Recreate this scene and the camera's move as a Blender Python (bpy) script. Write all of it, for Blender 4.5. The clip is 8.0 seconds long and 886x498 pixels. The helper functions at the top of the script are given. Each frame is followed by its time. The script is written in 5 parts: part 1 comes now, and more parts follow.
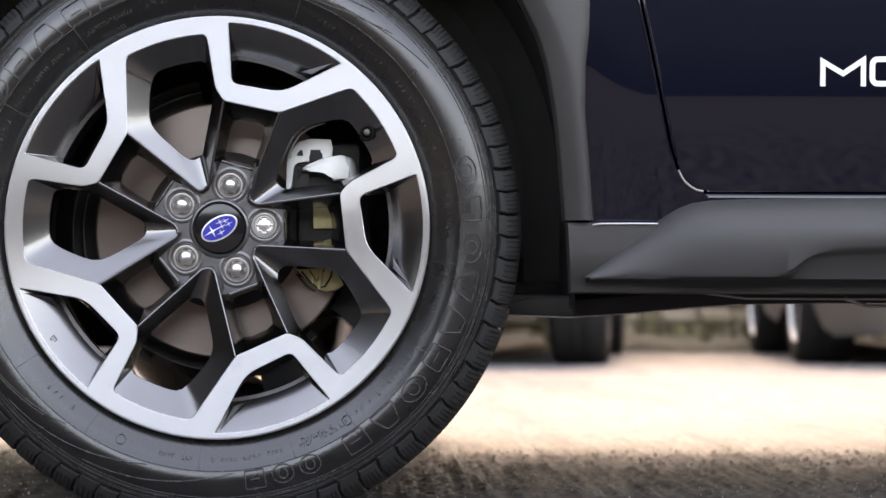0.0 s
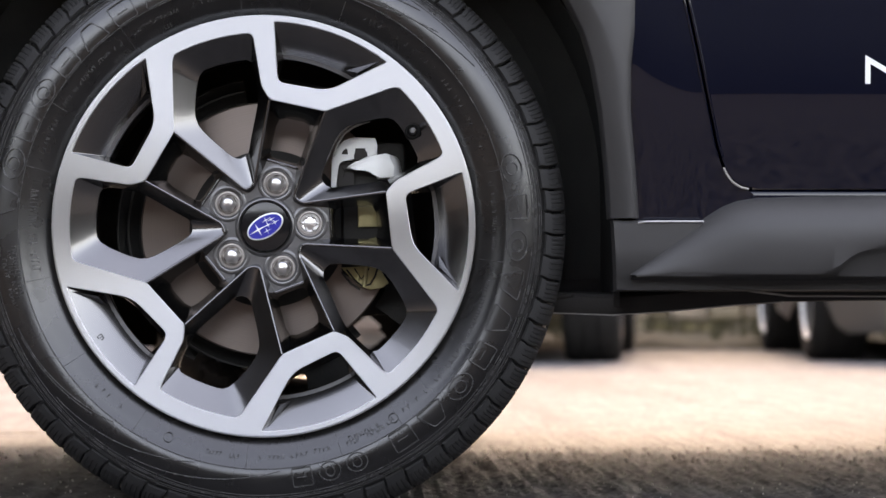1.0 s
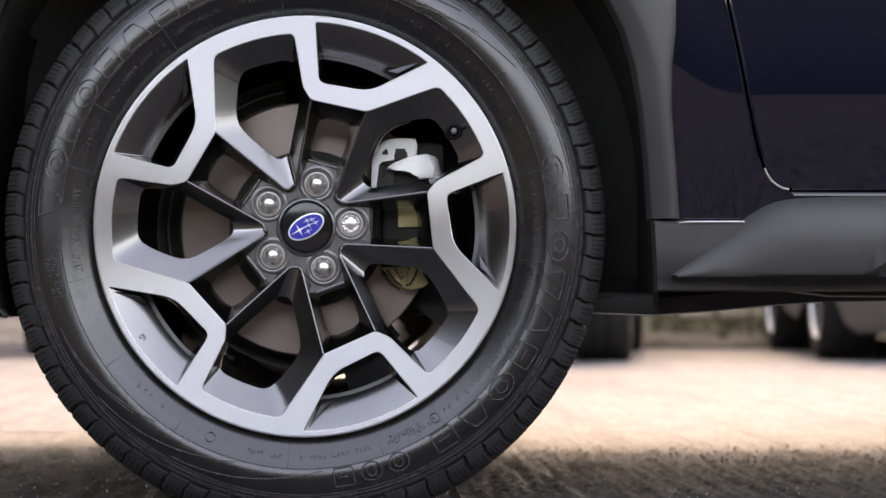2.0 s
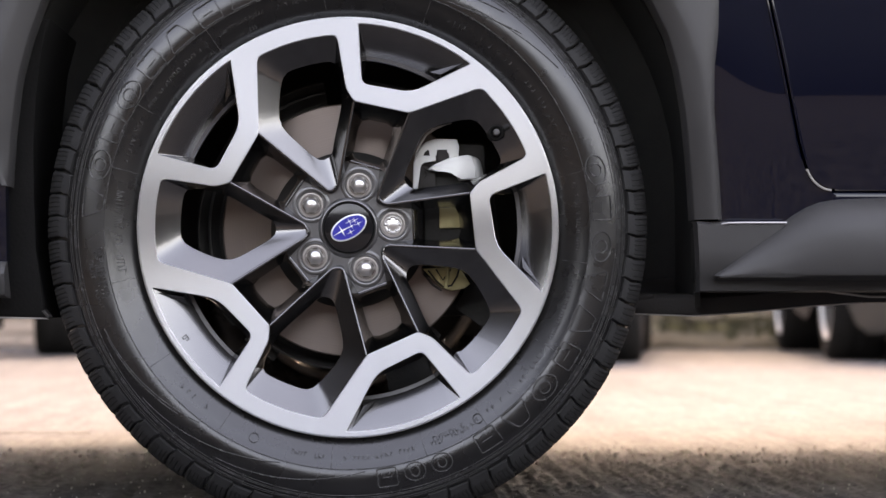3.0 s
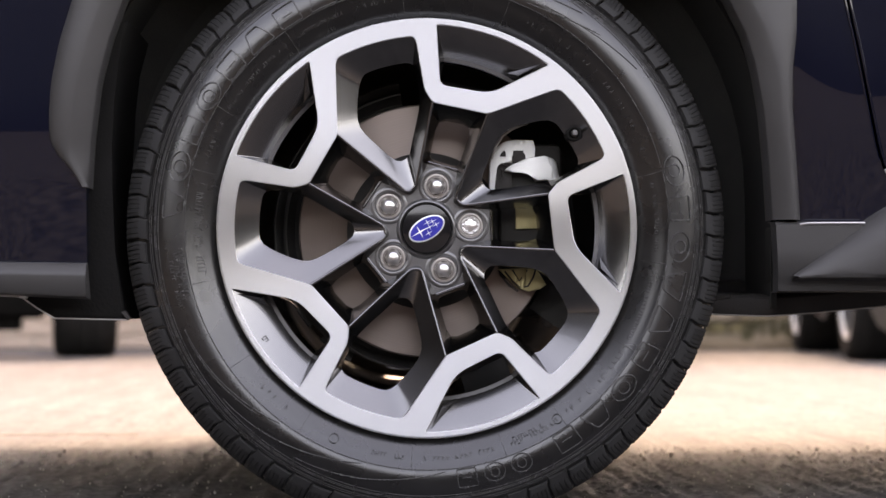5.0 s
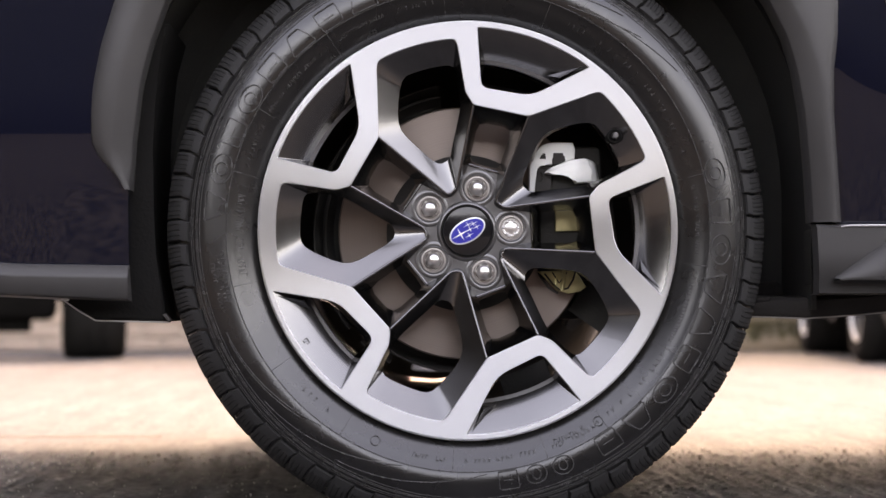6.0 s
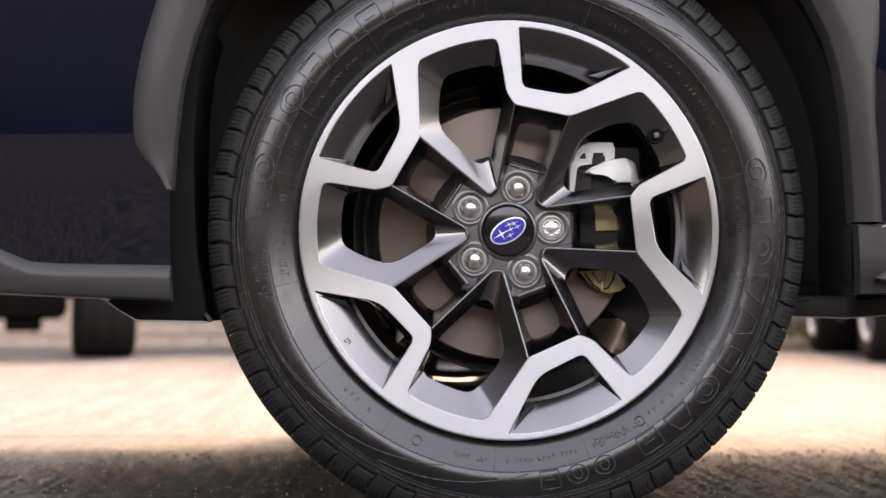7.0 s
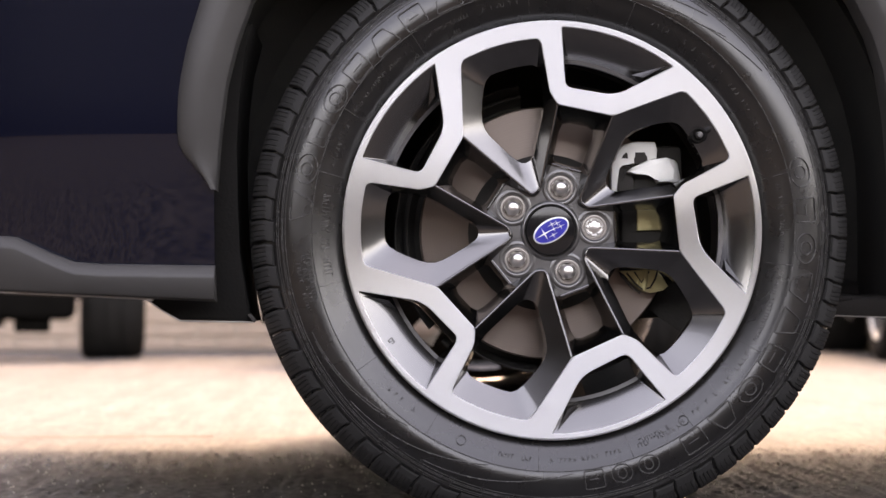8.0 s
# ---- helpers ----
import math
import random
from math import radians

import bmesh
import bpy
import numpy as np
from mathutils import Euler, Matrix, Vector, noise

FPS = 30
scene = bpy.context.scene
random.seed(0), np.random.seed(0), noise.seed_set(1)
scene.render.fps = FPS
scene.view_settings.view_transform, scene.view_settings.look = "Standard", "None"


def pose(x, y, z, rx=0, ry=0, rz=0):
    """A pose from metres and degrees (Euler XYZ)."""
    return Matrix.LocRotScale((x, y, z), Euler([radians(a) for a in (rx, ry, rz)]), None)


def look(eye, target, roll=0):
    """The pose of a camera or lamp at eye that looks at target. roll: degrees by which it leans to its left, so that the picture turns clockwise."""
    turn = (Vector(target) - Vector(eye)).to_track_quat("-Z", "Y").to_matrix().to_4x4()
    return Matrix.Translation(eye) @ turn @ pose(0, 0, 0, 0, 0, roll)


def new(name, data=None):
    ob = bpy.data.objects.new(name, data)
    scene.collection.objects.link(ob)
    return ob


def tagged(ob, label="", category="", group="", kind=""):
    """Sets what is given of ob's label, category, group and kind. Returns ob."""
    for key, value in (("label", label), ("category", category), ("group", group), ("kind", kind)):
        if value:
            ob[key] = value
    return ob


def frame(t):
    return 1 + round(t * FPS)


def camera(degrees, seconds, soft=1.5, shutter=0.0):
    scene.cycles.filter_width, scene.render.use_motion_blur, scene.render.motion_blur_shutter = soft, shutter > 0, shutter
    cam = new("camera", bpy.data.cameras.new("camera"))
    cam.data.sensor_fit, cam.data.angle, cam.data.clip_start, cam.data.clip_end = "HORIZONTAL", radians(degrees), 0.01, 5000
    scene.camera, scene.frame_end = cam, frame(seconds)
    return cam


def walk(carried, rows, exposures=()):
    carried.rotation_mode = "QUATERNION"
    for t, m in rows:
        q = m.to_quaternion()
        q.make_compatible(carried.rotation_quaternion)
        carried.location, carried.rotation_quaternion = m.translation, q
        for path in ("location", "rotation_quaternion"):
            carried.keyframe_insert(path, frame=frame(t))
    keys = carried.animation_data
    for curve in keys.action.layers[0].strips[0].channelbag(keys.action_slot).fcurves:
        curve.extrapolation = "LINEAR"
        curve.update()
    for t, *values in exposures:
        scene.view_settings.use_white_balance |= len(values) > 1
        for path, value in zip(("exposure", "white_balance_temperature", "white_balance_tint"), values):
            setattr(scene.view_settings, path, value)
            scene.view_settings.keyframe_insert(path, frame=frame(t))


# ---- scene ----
cam = camera(23.7, 8.0)
PATH = [
    (0, (0.176, -2.343, 0.237), (0.239, -0.345, 0.292), 0.1),
    (0.5, (0.155, -2.345, 0.237), (0.213, -0.347, 0.291), 0.1),
    (1, (0.126, -2.347, 0.237), (0.188, -0.349, 0.29), 0.0),
    (1.5, (0.102, -2.349, 0.238), (0.165, -0.351, 0.29), 0.0),
    (3, (0.03, -2.352, 0.238), (0.094, -0.354, 0.291), -0.0),
    (3.5, (0.007, -2.353, 0.238), (0.072, -0.355, 0.291), -0.1),
    (4, (-0.014, -2.353, 0.238), (0.05, -0.355, 0.292), -0.1),
    (4.5, (-0.035, -2.354, 0.237), (0.029, -0.356, 0.291), -0.1),
    (6, (-0.105, -2.353, 0.238), (-0.04, -0.355, 0.294), -0.1),
    (6.5, (-0.126, -2.353, 0.239), (-0.061, -0.355, 0.294), -0.1),
    (7, (-0.151, -2.352, 0.239), (-0.086, -0.354, 0.294), -0.1),
    (7.5, (-0.177, -2.351, 0.239), (-0.111, -0.353, 0.294), -0.2),
    (8, (-0.202, -2.351, 0.239), (-0.135, -0.353, 0.294), -0.2),
]
EXPOSURE = (3.80, 11400, 21)
EXPOSURE_MID = (3.56, 11400, 22)
EXPOSURE_END = (3.74, 13200, 28)
walk(cam, [(t, look(eye, target, roll)) for t, eye, target, roll in PATH], [(0, *EXPOSURE), (1.2, *EXPOSURE_MID), (8, *EXPOSURE_END)])

# ---- lens focus: sharp on the wheel, soft behind it ----
cam.data.dof.use_dof = True
cam.data.dof.focus_distance = 2.36
cam.data.dof.aperture_fstop = 6.5

# ---- light ----
SUN_ELEVATION, SUN_AZIMUTH = 42.0, 8.0   # degrees; azimuth from +y towards +x
world = bpy.data.worlds.new("sky")
scene.world = world
world.use_nodes = True
wn = world.node_tree.nodes
sky = wn.new("ShaderNodeTexSky")
sky.sky_type = 'NISHITA'
sky.sun_disc = False
sky.sun_elevation = radians(SUN_ELEVATION)
sky.sun_rotation = radians(SUN_AZIMUTH)
sky.air_density, sky.dust_density, sky.ozone_density = 0.9, 1.1, 0.0
wn["Background"].inputs["Strength"].default_value = 0.15
world.node_tree.links.new(sky.outputs["Color"], wn["Background"].inputs["Color"])

sun_data = bpy.data.lights.new("sun", 'SUN')
sun_data.energy = 0.275
sun_data.angle = radians(0.8)
sun_data.color = (0.90, 0.965, 1.0)
sun = new("sun", sun_data)
e_, a_ = radians(SUN_ELEVATION), radians(SUN_AZIMUTH)
sun_way = Vector((math.sin(a_) * math.cos(e_), math.cos(a_) * math.cos(e_), math.sin(e_)))
sun.matrix_world = look(sun_way * 30, (0, 0, 0))


# ---- materials ----
def material(name, base, rough=0.5, metal=0.0, vary=0.15, scale=40.0, bump=0.0, bump_scale=200.0,
             coat=0.0, specular=0.5, fine=0.0, rough_vary=0.1):
    """A principled material whose colour and roughness vary at two scales, with fine relief."""
    m = bpy.data.materials.new(name)
    m.use_nodes = True
    nt = m.node_tree
    n, l = nt.nodes, nt.links
    b = n["Principled BSDF"]
    b.inputs["Metallic"].default_value = metal
    b.inputs["Specular IOR Level"].default_value = specular
    b.inputs["Coat Weight"].default_value = coat
    b.inputs["Coat Roughness"].default_value = 0.03
    if specular == 0:
        b.inputs["IOR"].default_value = 1.0
    co = n.new("ShaderNodeTexCoord")
    big = n.new("ShaderNodeTexNoise")
    big.inputs["Scale"].default_value = scale
    big.inputs["Detail"].default_value = 6
    small = n.new("ShaderNodeTexNoise")
    small.inputs["Scale"].default_value = bump_scale
    small.inputs["Detail"].default_value = 4
    for t in (big, small):
        l.new(co.outputs["Object"], t.inputs["Vector"])
    mix = n.new("ShaderNodeMix")
    mix.data_type = 'RGBA'
    mix.inputs["A"].default_value = (*[c * (1 - vary) for c in base], 1)
    mix.inputs["B"].default_value = (*[min(1, c * (1 + vary)) for c in base], 1)
    add = n.new("ShaderNodeMath")
    add.operation = 'MULTIPLY_ADD'
    add.inputs[1].default_value = fine
    l.new(small.outputs["Fac"], add.inputs[0])
    l.new(big.outputs["Fac"], add.inputs[2])
    l.new(add.outputs[0], mix.inputs["Factor"])
    l.new(mix.outputs["Result"], b.inputs["Base Color"])
    rr = n.new("ShaderNodeMapRange")
    rr.inputs["To Min"].default_value = max(0.02, rough - rough_vary)
    rr.inputs["To Max"].default_value = min(1, rough + rough_vary)
    l.new(big.outputs["Fac"], rr.inputs["Value"])
    l.new(rr.outputs["Result"], b.inputs["Roughness"])
    if bump:
        bp = n.new("ShaderNodeBump")
        bp.inputs["Strength"].default_value = 1.0
        bp.inputs["Distance"].default_value = bump
        l.new(small.outputs["Fac"], bp.inputs["Height"])
        l.new(bp.outputs["Normal"], b.inputs["Normal"])
    return m


def turned_material(name, base, rough, metal, pitch, depth, streak):
    """Lathe-turned metal with fine concentric tool marks about the wheel's axis."""
    m = material(name, base, rough, metal, 0.04, 30, 0, 300, rough_vary=0.04)
    nt = m.node_tree
    n, l = nt.nodes, nt.links
    co = n.new("ShaderNodeTexCoord")
    sep = n.new("ShaderNodeSeparateXYZ")
    l.new(co.outputs["Object"], sep.inputs[0])
    com = n.new("ShaderNodeCombineXYZ")
    l.new(sep.outputs["X"], com.inputs["X"])
    l.new(sep.outputs["Z"], com.inputs["Y"])
    ln = n.new("ShaderNodeVectorMath")
    ln.operation = 'LENGTH'
    l.new(com.outputs[0], ln.inputs[0])
    k = n.new("ShaderNodeMath")
    k.operation = 'MULTIPLY'
    k.inputs[1].default_value = pitch
    l.new(ln.outputs["Value"], k.inputs[0])
    noi = n.new("ShaderNodeTexNoise")
    noi.noise_dimensions = '1D'
    noi.inputs["Scale"].default_value = 1.0
    l.new(k.outputs[0], noi.inputs["W"])
    bp = n.new("ShaderNodeBump")
    bp.inputs["Strength"].default_value = 0.5
    bp.inputs["Distance"].default_value = depth
    l.new(noi.outputs["Fac"], bp.inputs["Height"])
    l.new(bp.outputs["Normal"], n["Principled BSDF"].inputs["Normal"])
    ring = n.new("ShaderNodeMapRange")
    ring.inputs["To Min"].default_value, ring.inputs["To Max"].default_value = 1 - streak, 1 + streak
    l.new(noi.outputs["Fac"], ring.inputs["Value"])
    old = n["Principled BSDF"].inputs["Base Color"].links[0].from_socket
    mul = n.new("ShaderNodeVectorMath")
    mul.operation = 'SCALE'
    l.new(old, mul.inputs[0])
    l.new(ring.outputs["Result"], mul.inputs["Scale"])
    l.new(mul.outputs["Vector"], n["Principled BSDF"].inputs["Base Color"])
    return m


def ground_material():
    """Pale brushed concrete with exposed aggregate, sandy dust and fine stones."""
    m = bpy.data.materials.new("brushed_concrete")
    m.use_nodes = True
    nt = m.node_tree
    n, l = nt.nodes, nt.links
    b = n["Principled BSDF"]
    b.inputs["Roughness"].default_value = 0.72
    b.inputs["Specular IOR Level"].default_value = 0.05
    co = n.new("ShaderNodeTexCoord")

    def noise_at(scale, detail=5, stretch=(1, 1, 1), turn=0.0):
        mp = n.new("ShaderNodeMapping")
        mp.inputs["Scale"].default_value = stretch
        mp.inputs["Rotation"].default_value = (0, 0, radians(turn))
        l.new(co.outputs["Object"], mp.inputs["Vector"])
        t = n.new("ShaderNodeTexNoise")
        t.inputs["Scale"].default_value = scale
        t.inputs["Detail"].default_value = detail
        l.new(mp.outputs[0], t.inputs["Vector"])
        return t.outputs["Fac"]

    patches = noise_at(0.9, 6)
    grain = noise_at(60, 6)
    blots = noise_at(11, 3)
    brush = noise_at(34, 4, (1.0, 0.10, 1), 12)
    fine_brush = noise_at(95, 3, (1.0, 0.12, 1), -6)
    vor = n.new("ShaderNodeTexVoronoi")
    vor.inputs["Scale"].default_value = 85
    l.new(co.outputs["Object"], vor.inputs["Vector"])

    def ramp(src, stops):
        r = n.new("ShaderNodeValToRGB")
        el = r.color_ramp.elements
        el[0].position, el[0].color = stops[0][0], (*stops[0][1], 1)
        el[1].position, el[1].color = stops[-1][0], (*stops[-1][1], 1)
        for p, c in stops[1:-1]:
            x = el.new(p)
            x.color = (*c, 1)
        l.new(src, r.inputs[0])
        return r.outputs[0]

    def mixed(kind, a, bb, f):
        x = n.new("ShaderNodeMix")
        x.data_type, x.blend_type = 'RGBA', kind
        x.inputs["Factor"].default_value = f
        l.new(a, x.inputs["A"])
        l.new(bb, x.inputs["B"])
        return x.outputs["Result"]

    base = ramp(patches, [(0.3, (0.179, 0.171, 0.171)), (0.5, (0.207, 0.198, 0.198)), (0.7, (0.237, 0.227, 0.227))])
    g = ramp(grain, [(0.32, (0.5, 0.5, 0.5)), (0.62, (1, 1, 1))])
    s = ramp(brush, [(0.35, (0.68, 0.68, 0.68)), (0.6, (1, 1, 1))])
    st = ramp(vor.outputs["Color"], [(0.1, (0.53, 0.53, 0.53)), (0.8, (1, 1, 1))])
    c = mixed('MULTIPLY', base, g, 0.8)
    bl = ramp(blots, [(0.35, (0.60, 0.60, 0.60)), (0.6, (1, 1, 1))])
    c = mixed('MULTIPLY', c, bl, 0.6)
    c = mixed('MULTIPLY', c, s, 0.6)
    long_brush = noise_at(15, 3, (1.0, 0.035, 1), 2)
    lb = ramp(long_brush, [(0.40, (0.72, 0.71, 0.70)), (0.56, (1, 1, 1))])
    c = mixed('MULTIPLY', c, lb, 0.6)
    fb = ramp(fine_brush, [(0.38, (0.66, 0.66, 0.66)), (0.6, (1, 1, 1))])
    c = mixed('MULTIPLY', c, fb, 0.55)
    c = mixed('MULTIPLY', c, st, 0.5)
    l.new(c, b.inputs["Base Color"])
    hsum = n.new("ShaderNodeMath")
    hsum.operation = 'ADD'
    l.new(grain, hsum.inputs[0])
    l.new(brush, hsum.inputs[1])
    bp = n.new("ShaderNodeBump")
    bp.inputs["Strength"].default_value = 1.0
    bp.inputs["Distance"].default_value = 0.004
    l.new(hsum.outputs[0], bp.inputs["Height"])
    l.new(bp.outputs["Normal"], b.inputs["Normal"])
    return m


M_PAINT = material("navy_metallic_paint", (0.0009, 0.0024, 0.0095), 0.35, 0.0, 0.2, 3, 0, 900, coat=1.0, specular=0.05)
M_PLASTIC = material("grained_grey_plastic", (0.043, 0.041, 0.040), 0.48, 0, 0.12, 12, 0.0002, 1400, fine=0.3, specular=0.42)
M_BLACK = material("black_liner", (0.042, 0.040, 0.038), 0.85, 0, 0.3, 30, 0.0006, 240, specular=0.2)
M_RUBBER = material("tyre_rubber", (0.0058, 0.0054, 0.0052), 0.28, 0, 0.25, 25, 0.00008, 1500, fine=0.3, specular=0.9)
# raised marks are paler than the tyre: light on their edges is in the colour
M_RUBBER_GLINT = material("tyre_rubber_relief_glint", (0.070, 0.068, 0.066), 0.26, 0, 0.25, 60, 0.0001, 1500)
M_TREAD = material("dull_tread_rubber", (0.014, 0.0134, 0.013), 0.7, 0, 0.3, 30, 0.0002, 900, fine=0.4)
M_WHEEL = material("gunmetal_wheel_paint", (0.168, 0.165, 0.164), 0.22, 1.0, 0.10, 20, 0, 900, coat=0.6, rough_vary=0.05)
M_HUB = material("gunmetal_hub_paint", (0.130, 0.127, 0.126), 0.38, 0.8, 0.12, 30, 0.0001, 700, coat=0.6)
M_RIMLINE = material("silvered_badge_edge", (0.80, 0.80, 0.80), 0.4, 0.6, 0.05, 60, 0, 500)
M_BARREL = material("dark_barrel_paint", (0.20, 0.19, 0.185), 0.45, 0.8, 0.15, 20, 0, 900, specular=0.5)
M_MACHINED = turned_material("machined_aluminium", (0.67, 0.67, 0.67), 0.46, 0.9, 2400.0, 0.00004, 0.04)
M_DISC = turned_material("brake_disc_iron", (0.225, 0.181, 0.160), 0.36, 0.8, 900.0, 0.00008, 0.14)
for m_, pull in ((M_MACHINED, 0.95), (M_DISC, 0.7)):
    tn = m_.node_tree.nodes.new("ShaderNodeTangent")
    tn.direction_type, tn.axis = 'RADIAL', 'Y'
    m_.node_tree.links.new(tn.outputs[0], m_.node_tree.nodes["Principled BSDF"].inputs["Tangent"])
    m_.node_tree.nodes["Principled BSDF"].inputs["Anisotropic"].default_value = pull
    m_.node_tree.nodes["Principled BSDF"].inputs["Anisotropic Rotation"].default_value = 0.25
M_CALIPER = material("bare_cast_caliper", (0.74, 0.74, 0.71), 0.5, 0.35, 0.15, 60, 0.0004, 700)
M_ZINC = material("yellow_zinc_plate", (0.55, 0.48, 0.26), 0.45, 0.5, 0.25, 70, 0.0002, 500)
M_CHROME = material("satin_chrome", (0.74, 0.72, 0.70), 0.36, 1.0, 0.1, 80, 0, 500)
M_WASHER = material("dull_bronzed_washer", (0.40, 0.365, 0.34), 0.45, 0.8, 0.15, 80, 0.0001, 500)
M_CAPBLACK = material("gloss_black_cap", (0.008, 0.008, 0.009), 0.12, 0, 0.1, 40, 0, 500)
M_EMBLEM = material("blue_enamel", (0.03, 0.04, 0.33), 0.2, 0.1, 0.2, 90, 0, 500)
M_WHITE = material("white_vinyl", (0.85, 0.85, 0.84), 0.4, 0, 0.03, 30, 0, 500)
M_STEEL = material("dull_underbody_steel", (0.030, 0.0262, 0.0242), 0.65, 0.3, 0.3, 25, 0.0005, 300)
M_PIPE = material("grey_zinc_pipe", (0.46, 0.43, 0.40), 0.5, 0.6, 0.25, 60, 0, 400)
M_GROUND = ground_material()
M_STONE = material("loose_grit", (0.56, 0.53, 0.50), 0.85, 0, 0.4, 30, 0.001, 300)
M_BRICK = material("pink_brick", (0.56, 0.41, 0.315), 0.85, 0, 0.3, 9, 0.002, 120, fine=0.4)
M_MORTAR = material("sandy_mortar", (0.60, 0.50, 0.40), 0.9, 0, 0.2, 20, 0.001, 200)
M_FLATBLACK = material("flat_black_paint", (0.007, 0.0065, 0.006), 1.0, 0, 0.3, 12, 0.001, 200, specular=0.0, rough_vary=0.0)
M_EARTHJOINT = material("earthy_joint", (0.19, 0.160, 0.128), 0.95, 0, 0.3, 20, 0.002, 200)
M_RUBBLE = material("weathered_stone", (0.225, 0.190, 0.150), 0.95, 0, 0.45, 7, 0.004, 60, fine=0.4, specular=0.1)
rn, rl = M_RUBBLE.node_tree.nodes, M_RUBBLE.node_tree.links
info, tone, shade = rn.new("ShaderNodeObjectInfo"), rn.new("ShaderNodeValToRGB"), rn.new("ShaderNodeMix")
for p, c in ((0.0, (0.30, 0.27, 0.23)), (0.3, (0.85, 0.66, 0.55)), (0.6, (0.70, 0.68, 0.45)), (0.85, (1.0, 0.9, 0.8)), (1.0, (1.9, 1.8, 1.7))):
    (tone.color_ramp.elements.new(p) if 0 < p < 1 else tone.color_ramp.elements[int(p)]).color = (*c, 1)
shade.data_type, shade.blend_type = 'RGBA', 'MULTIPLY'
shade.inputs["Factor"].default_value = 1.0
rl.new(info.outputs["Random"], tone.inputs[0])
rl.new(rn["Principled BSDF"].inputs["Base Color"].links[0].from_socket, shade.inputs["A"])
rl.new(tone.outputs[0], shade.inputs["B"])
rl.new(shade.outputs["Result"], rn["Principled BSDF"].inputs["Base Color"])
M_SOIL = material("leafy_soil", (0.10, 0.075, 0.045), 0.95, 0, 0.5, 14, 0.006, 60, fine=0.4)
M_GUARD = material("black_guard_plastic", (0.012, 0.0115, 0.011), 0.8, 0, 0.3, 12, 0.0006, 240, specular=0.1)
M_WEED = material("dry_olive_weed", (0.110, 0.098, 0.055), 0.8, 0, 0.5, 6, 0, 300, specular=0.2)
M_DARKCAR = material("dark_grey_paint", (0.02, 0.02, 0.023), 0.3, 0.2, 0.15, 4, 0, 900, coat=0.8)
M_SILVERCAR = material("beige_silver_paint", (0.088, 0.077, 0.066), 0.35, 0.4, 0.1, 4, 0, 900, coat=0.6)
M_GLASS = material("tinted_glass", (0.01, 0.012, 0.013), 0.06, 0, 0.1, 3, 0, 500)
# near-black for the unseen walls, so they reflect and bounce little
M_DIMWALL = material("dim_wall_black", (0.009, 0.009, 0.010), 1.0, 0, 0.5, 3, 0.004, 30, fine=0.4, specular=0.0, rough_vary=0.0)
M_ASPHALT = material("mottled_brown_asphalt", (0.060, 0.056, 0.0535), 0.9, 0, 0.9, 42, 0.003, 160, fine=0.25, specular=0.15)
mx = next(n_ for n_ in M_ASPHALT.node_tree.nodes if n_.bl_idname == "ShaderNodeMix")
spread_out = M_ASPHALT.node_tree.nodes.new("ShaderNodeMapRange")
spread_out.inputs["From Min"].default_value, spread_out.inputs["From Max"].default_value = 0.50, 0.76
M_ASPHALT.node_tree.links.new(mx.inputs["Factor"].links[0].from_socket, spread_out.inputs["Value"])
M_ASPHALT.node_tree.links.new(spread_out.outputs["Result"], mx.inputs["Factor"])
M_OLDTYRE = material("dusty_old_rubber", (0.022, 0.021, 0.020), 0.95, 0, 0.3, 12, 0.001, 200, specular=0.08)


# ---- mesh helpers ----
def finish(bm, sharp=38.0, merge=0.0):
    if merge:
        bmesh.ops.remove_doubles(bm, verts=bm.verts, dist=merge)
    bmesh.ops.recalc_face_normals(bm, faces=bm.faces)
    for f in bm.faces:
        f.smooth = True
    for e in bm.edges:
        if len(e.link_faces) == 2 and e.calc_face_angle(0) > radians(sharp):
            e.smooth = False
    return bm


def part(name, bm, mat, parent=None, label="", at=None, sharp=38.0, merge=0.0):
    finish(bm, sharp, merge)
    me = bpy.data.meshes.new(name)
    bm.to_mesh(me)
    bm.free()
    me.materials.append(mat)
    ob = new(name, me)
    if parent:
        ob.parent = parent
    if at:
        ob.location = at
    if label:
        tagged(ob, label)
    return ob


def strip(bm, rows, closed=False):
    """Quads between rows of points; closed joins each row's ends."""
    vs = [[bm.verts.new(p) for p in r] for r in rows]
    n = len(vs[0])
    for a, b in zip(vs, vs[1:]):
        for i in range(n if closed else n - 1):
            j = (i + 1) % n
            try:
                bm.faces.new((a[i], a[j], b[j], b[i]))
            except ValueError:
                pass
    return vs


def lathe(bm, profile, n=96, a0=0.0, a1=360.0):
    """Turns a profile of (radius, y) about the y axis."""
    full = abs(a1 - a0) >= 359.9
    cnt = n if full else n + 1
    rows = []
    for r, y in profile:
        rows.append([(r * math.cos(radians(a0 + (a1 - a0) * i / n)), y, r * math.sin(radians(a0 + (a1 - a0) * i / n)))
                     for i in range(cnt)])
    return strip(bm, rows, closed=full)


def box(bm, x0, x1, y0, y1, z0, z1, bevel=0.0):
    m = Matrix.Translation(((x0 + x1) / 2, (y0 + y1) / 2, (z0 + z1) / 2)) @ Matrix.Diagonal((x1 - x0, y1 - y0, z1 - z0, 1))
    r = bmesh.ops.create_cube(bm, size=1, matrix=m)
    if bevel:
        es = list({e for v in r["verts"] for e in v.link_edges})
        bmesh.ops.bevel(bm, geom=es, offset=bevel, segments=2, affect='EDGES', profile=0.5)


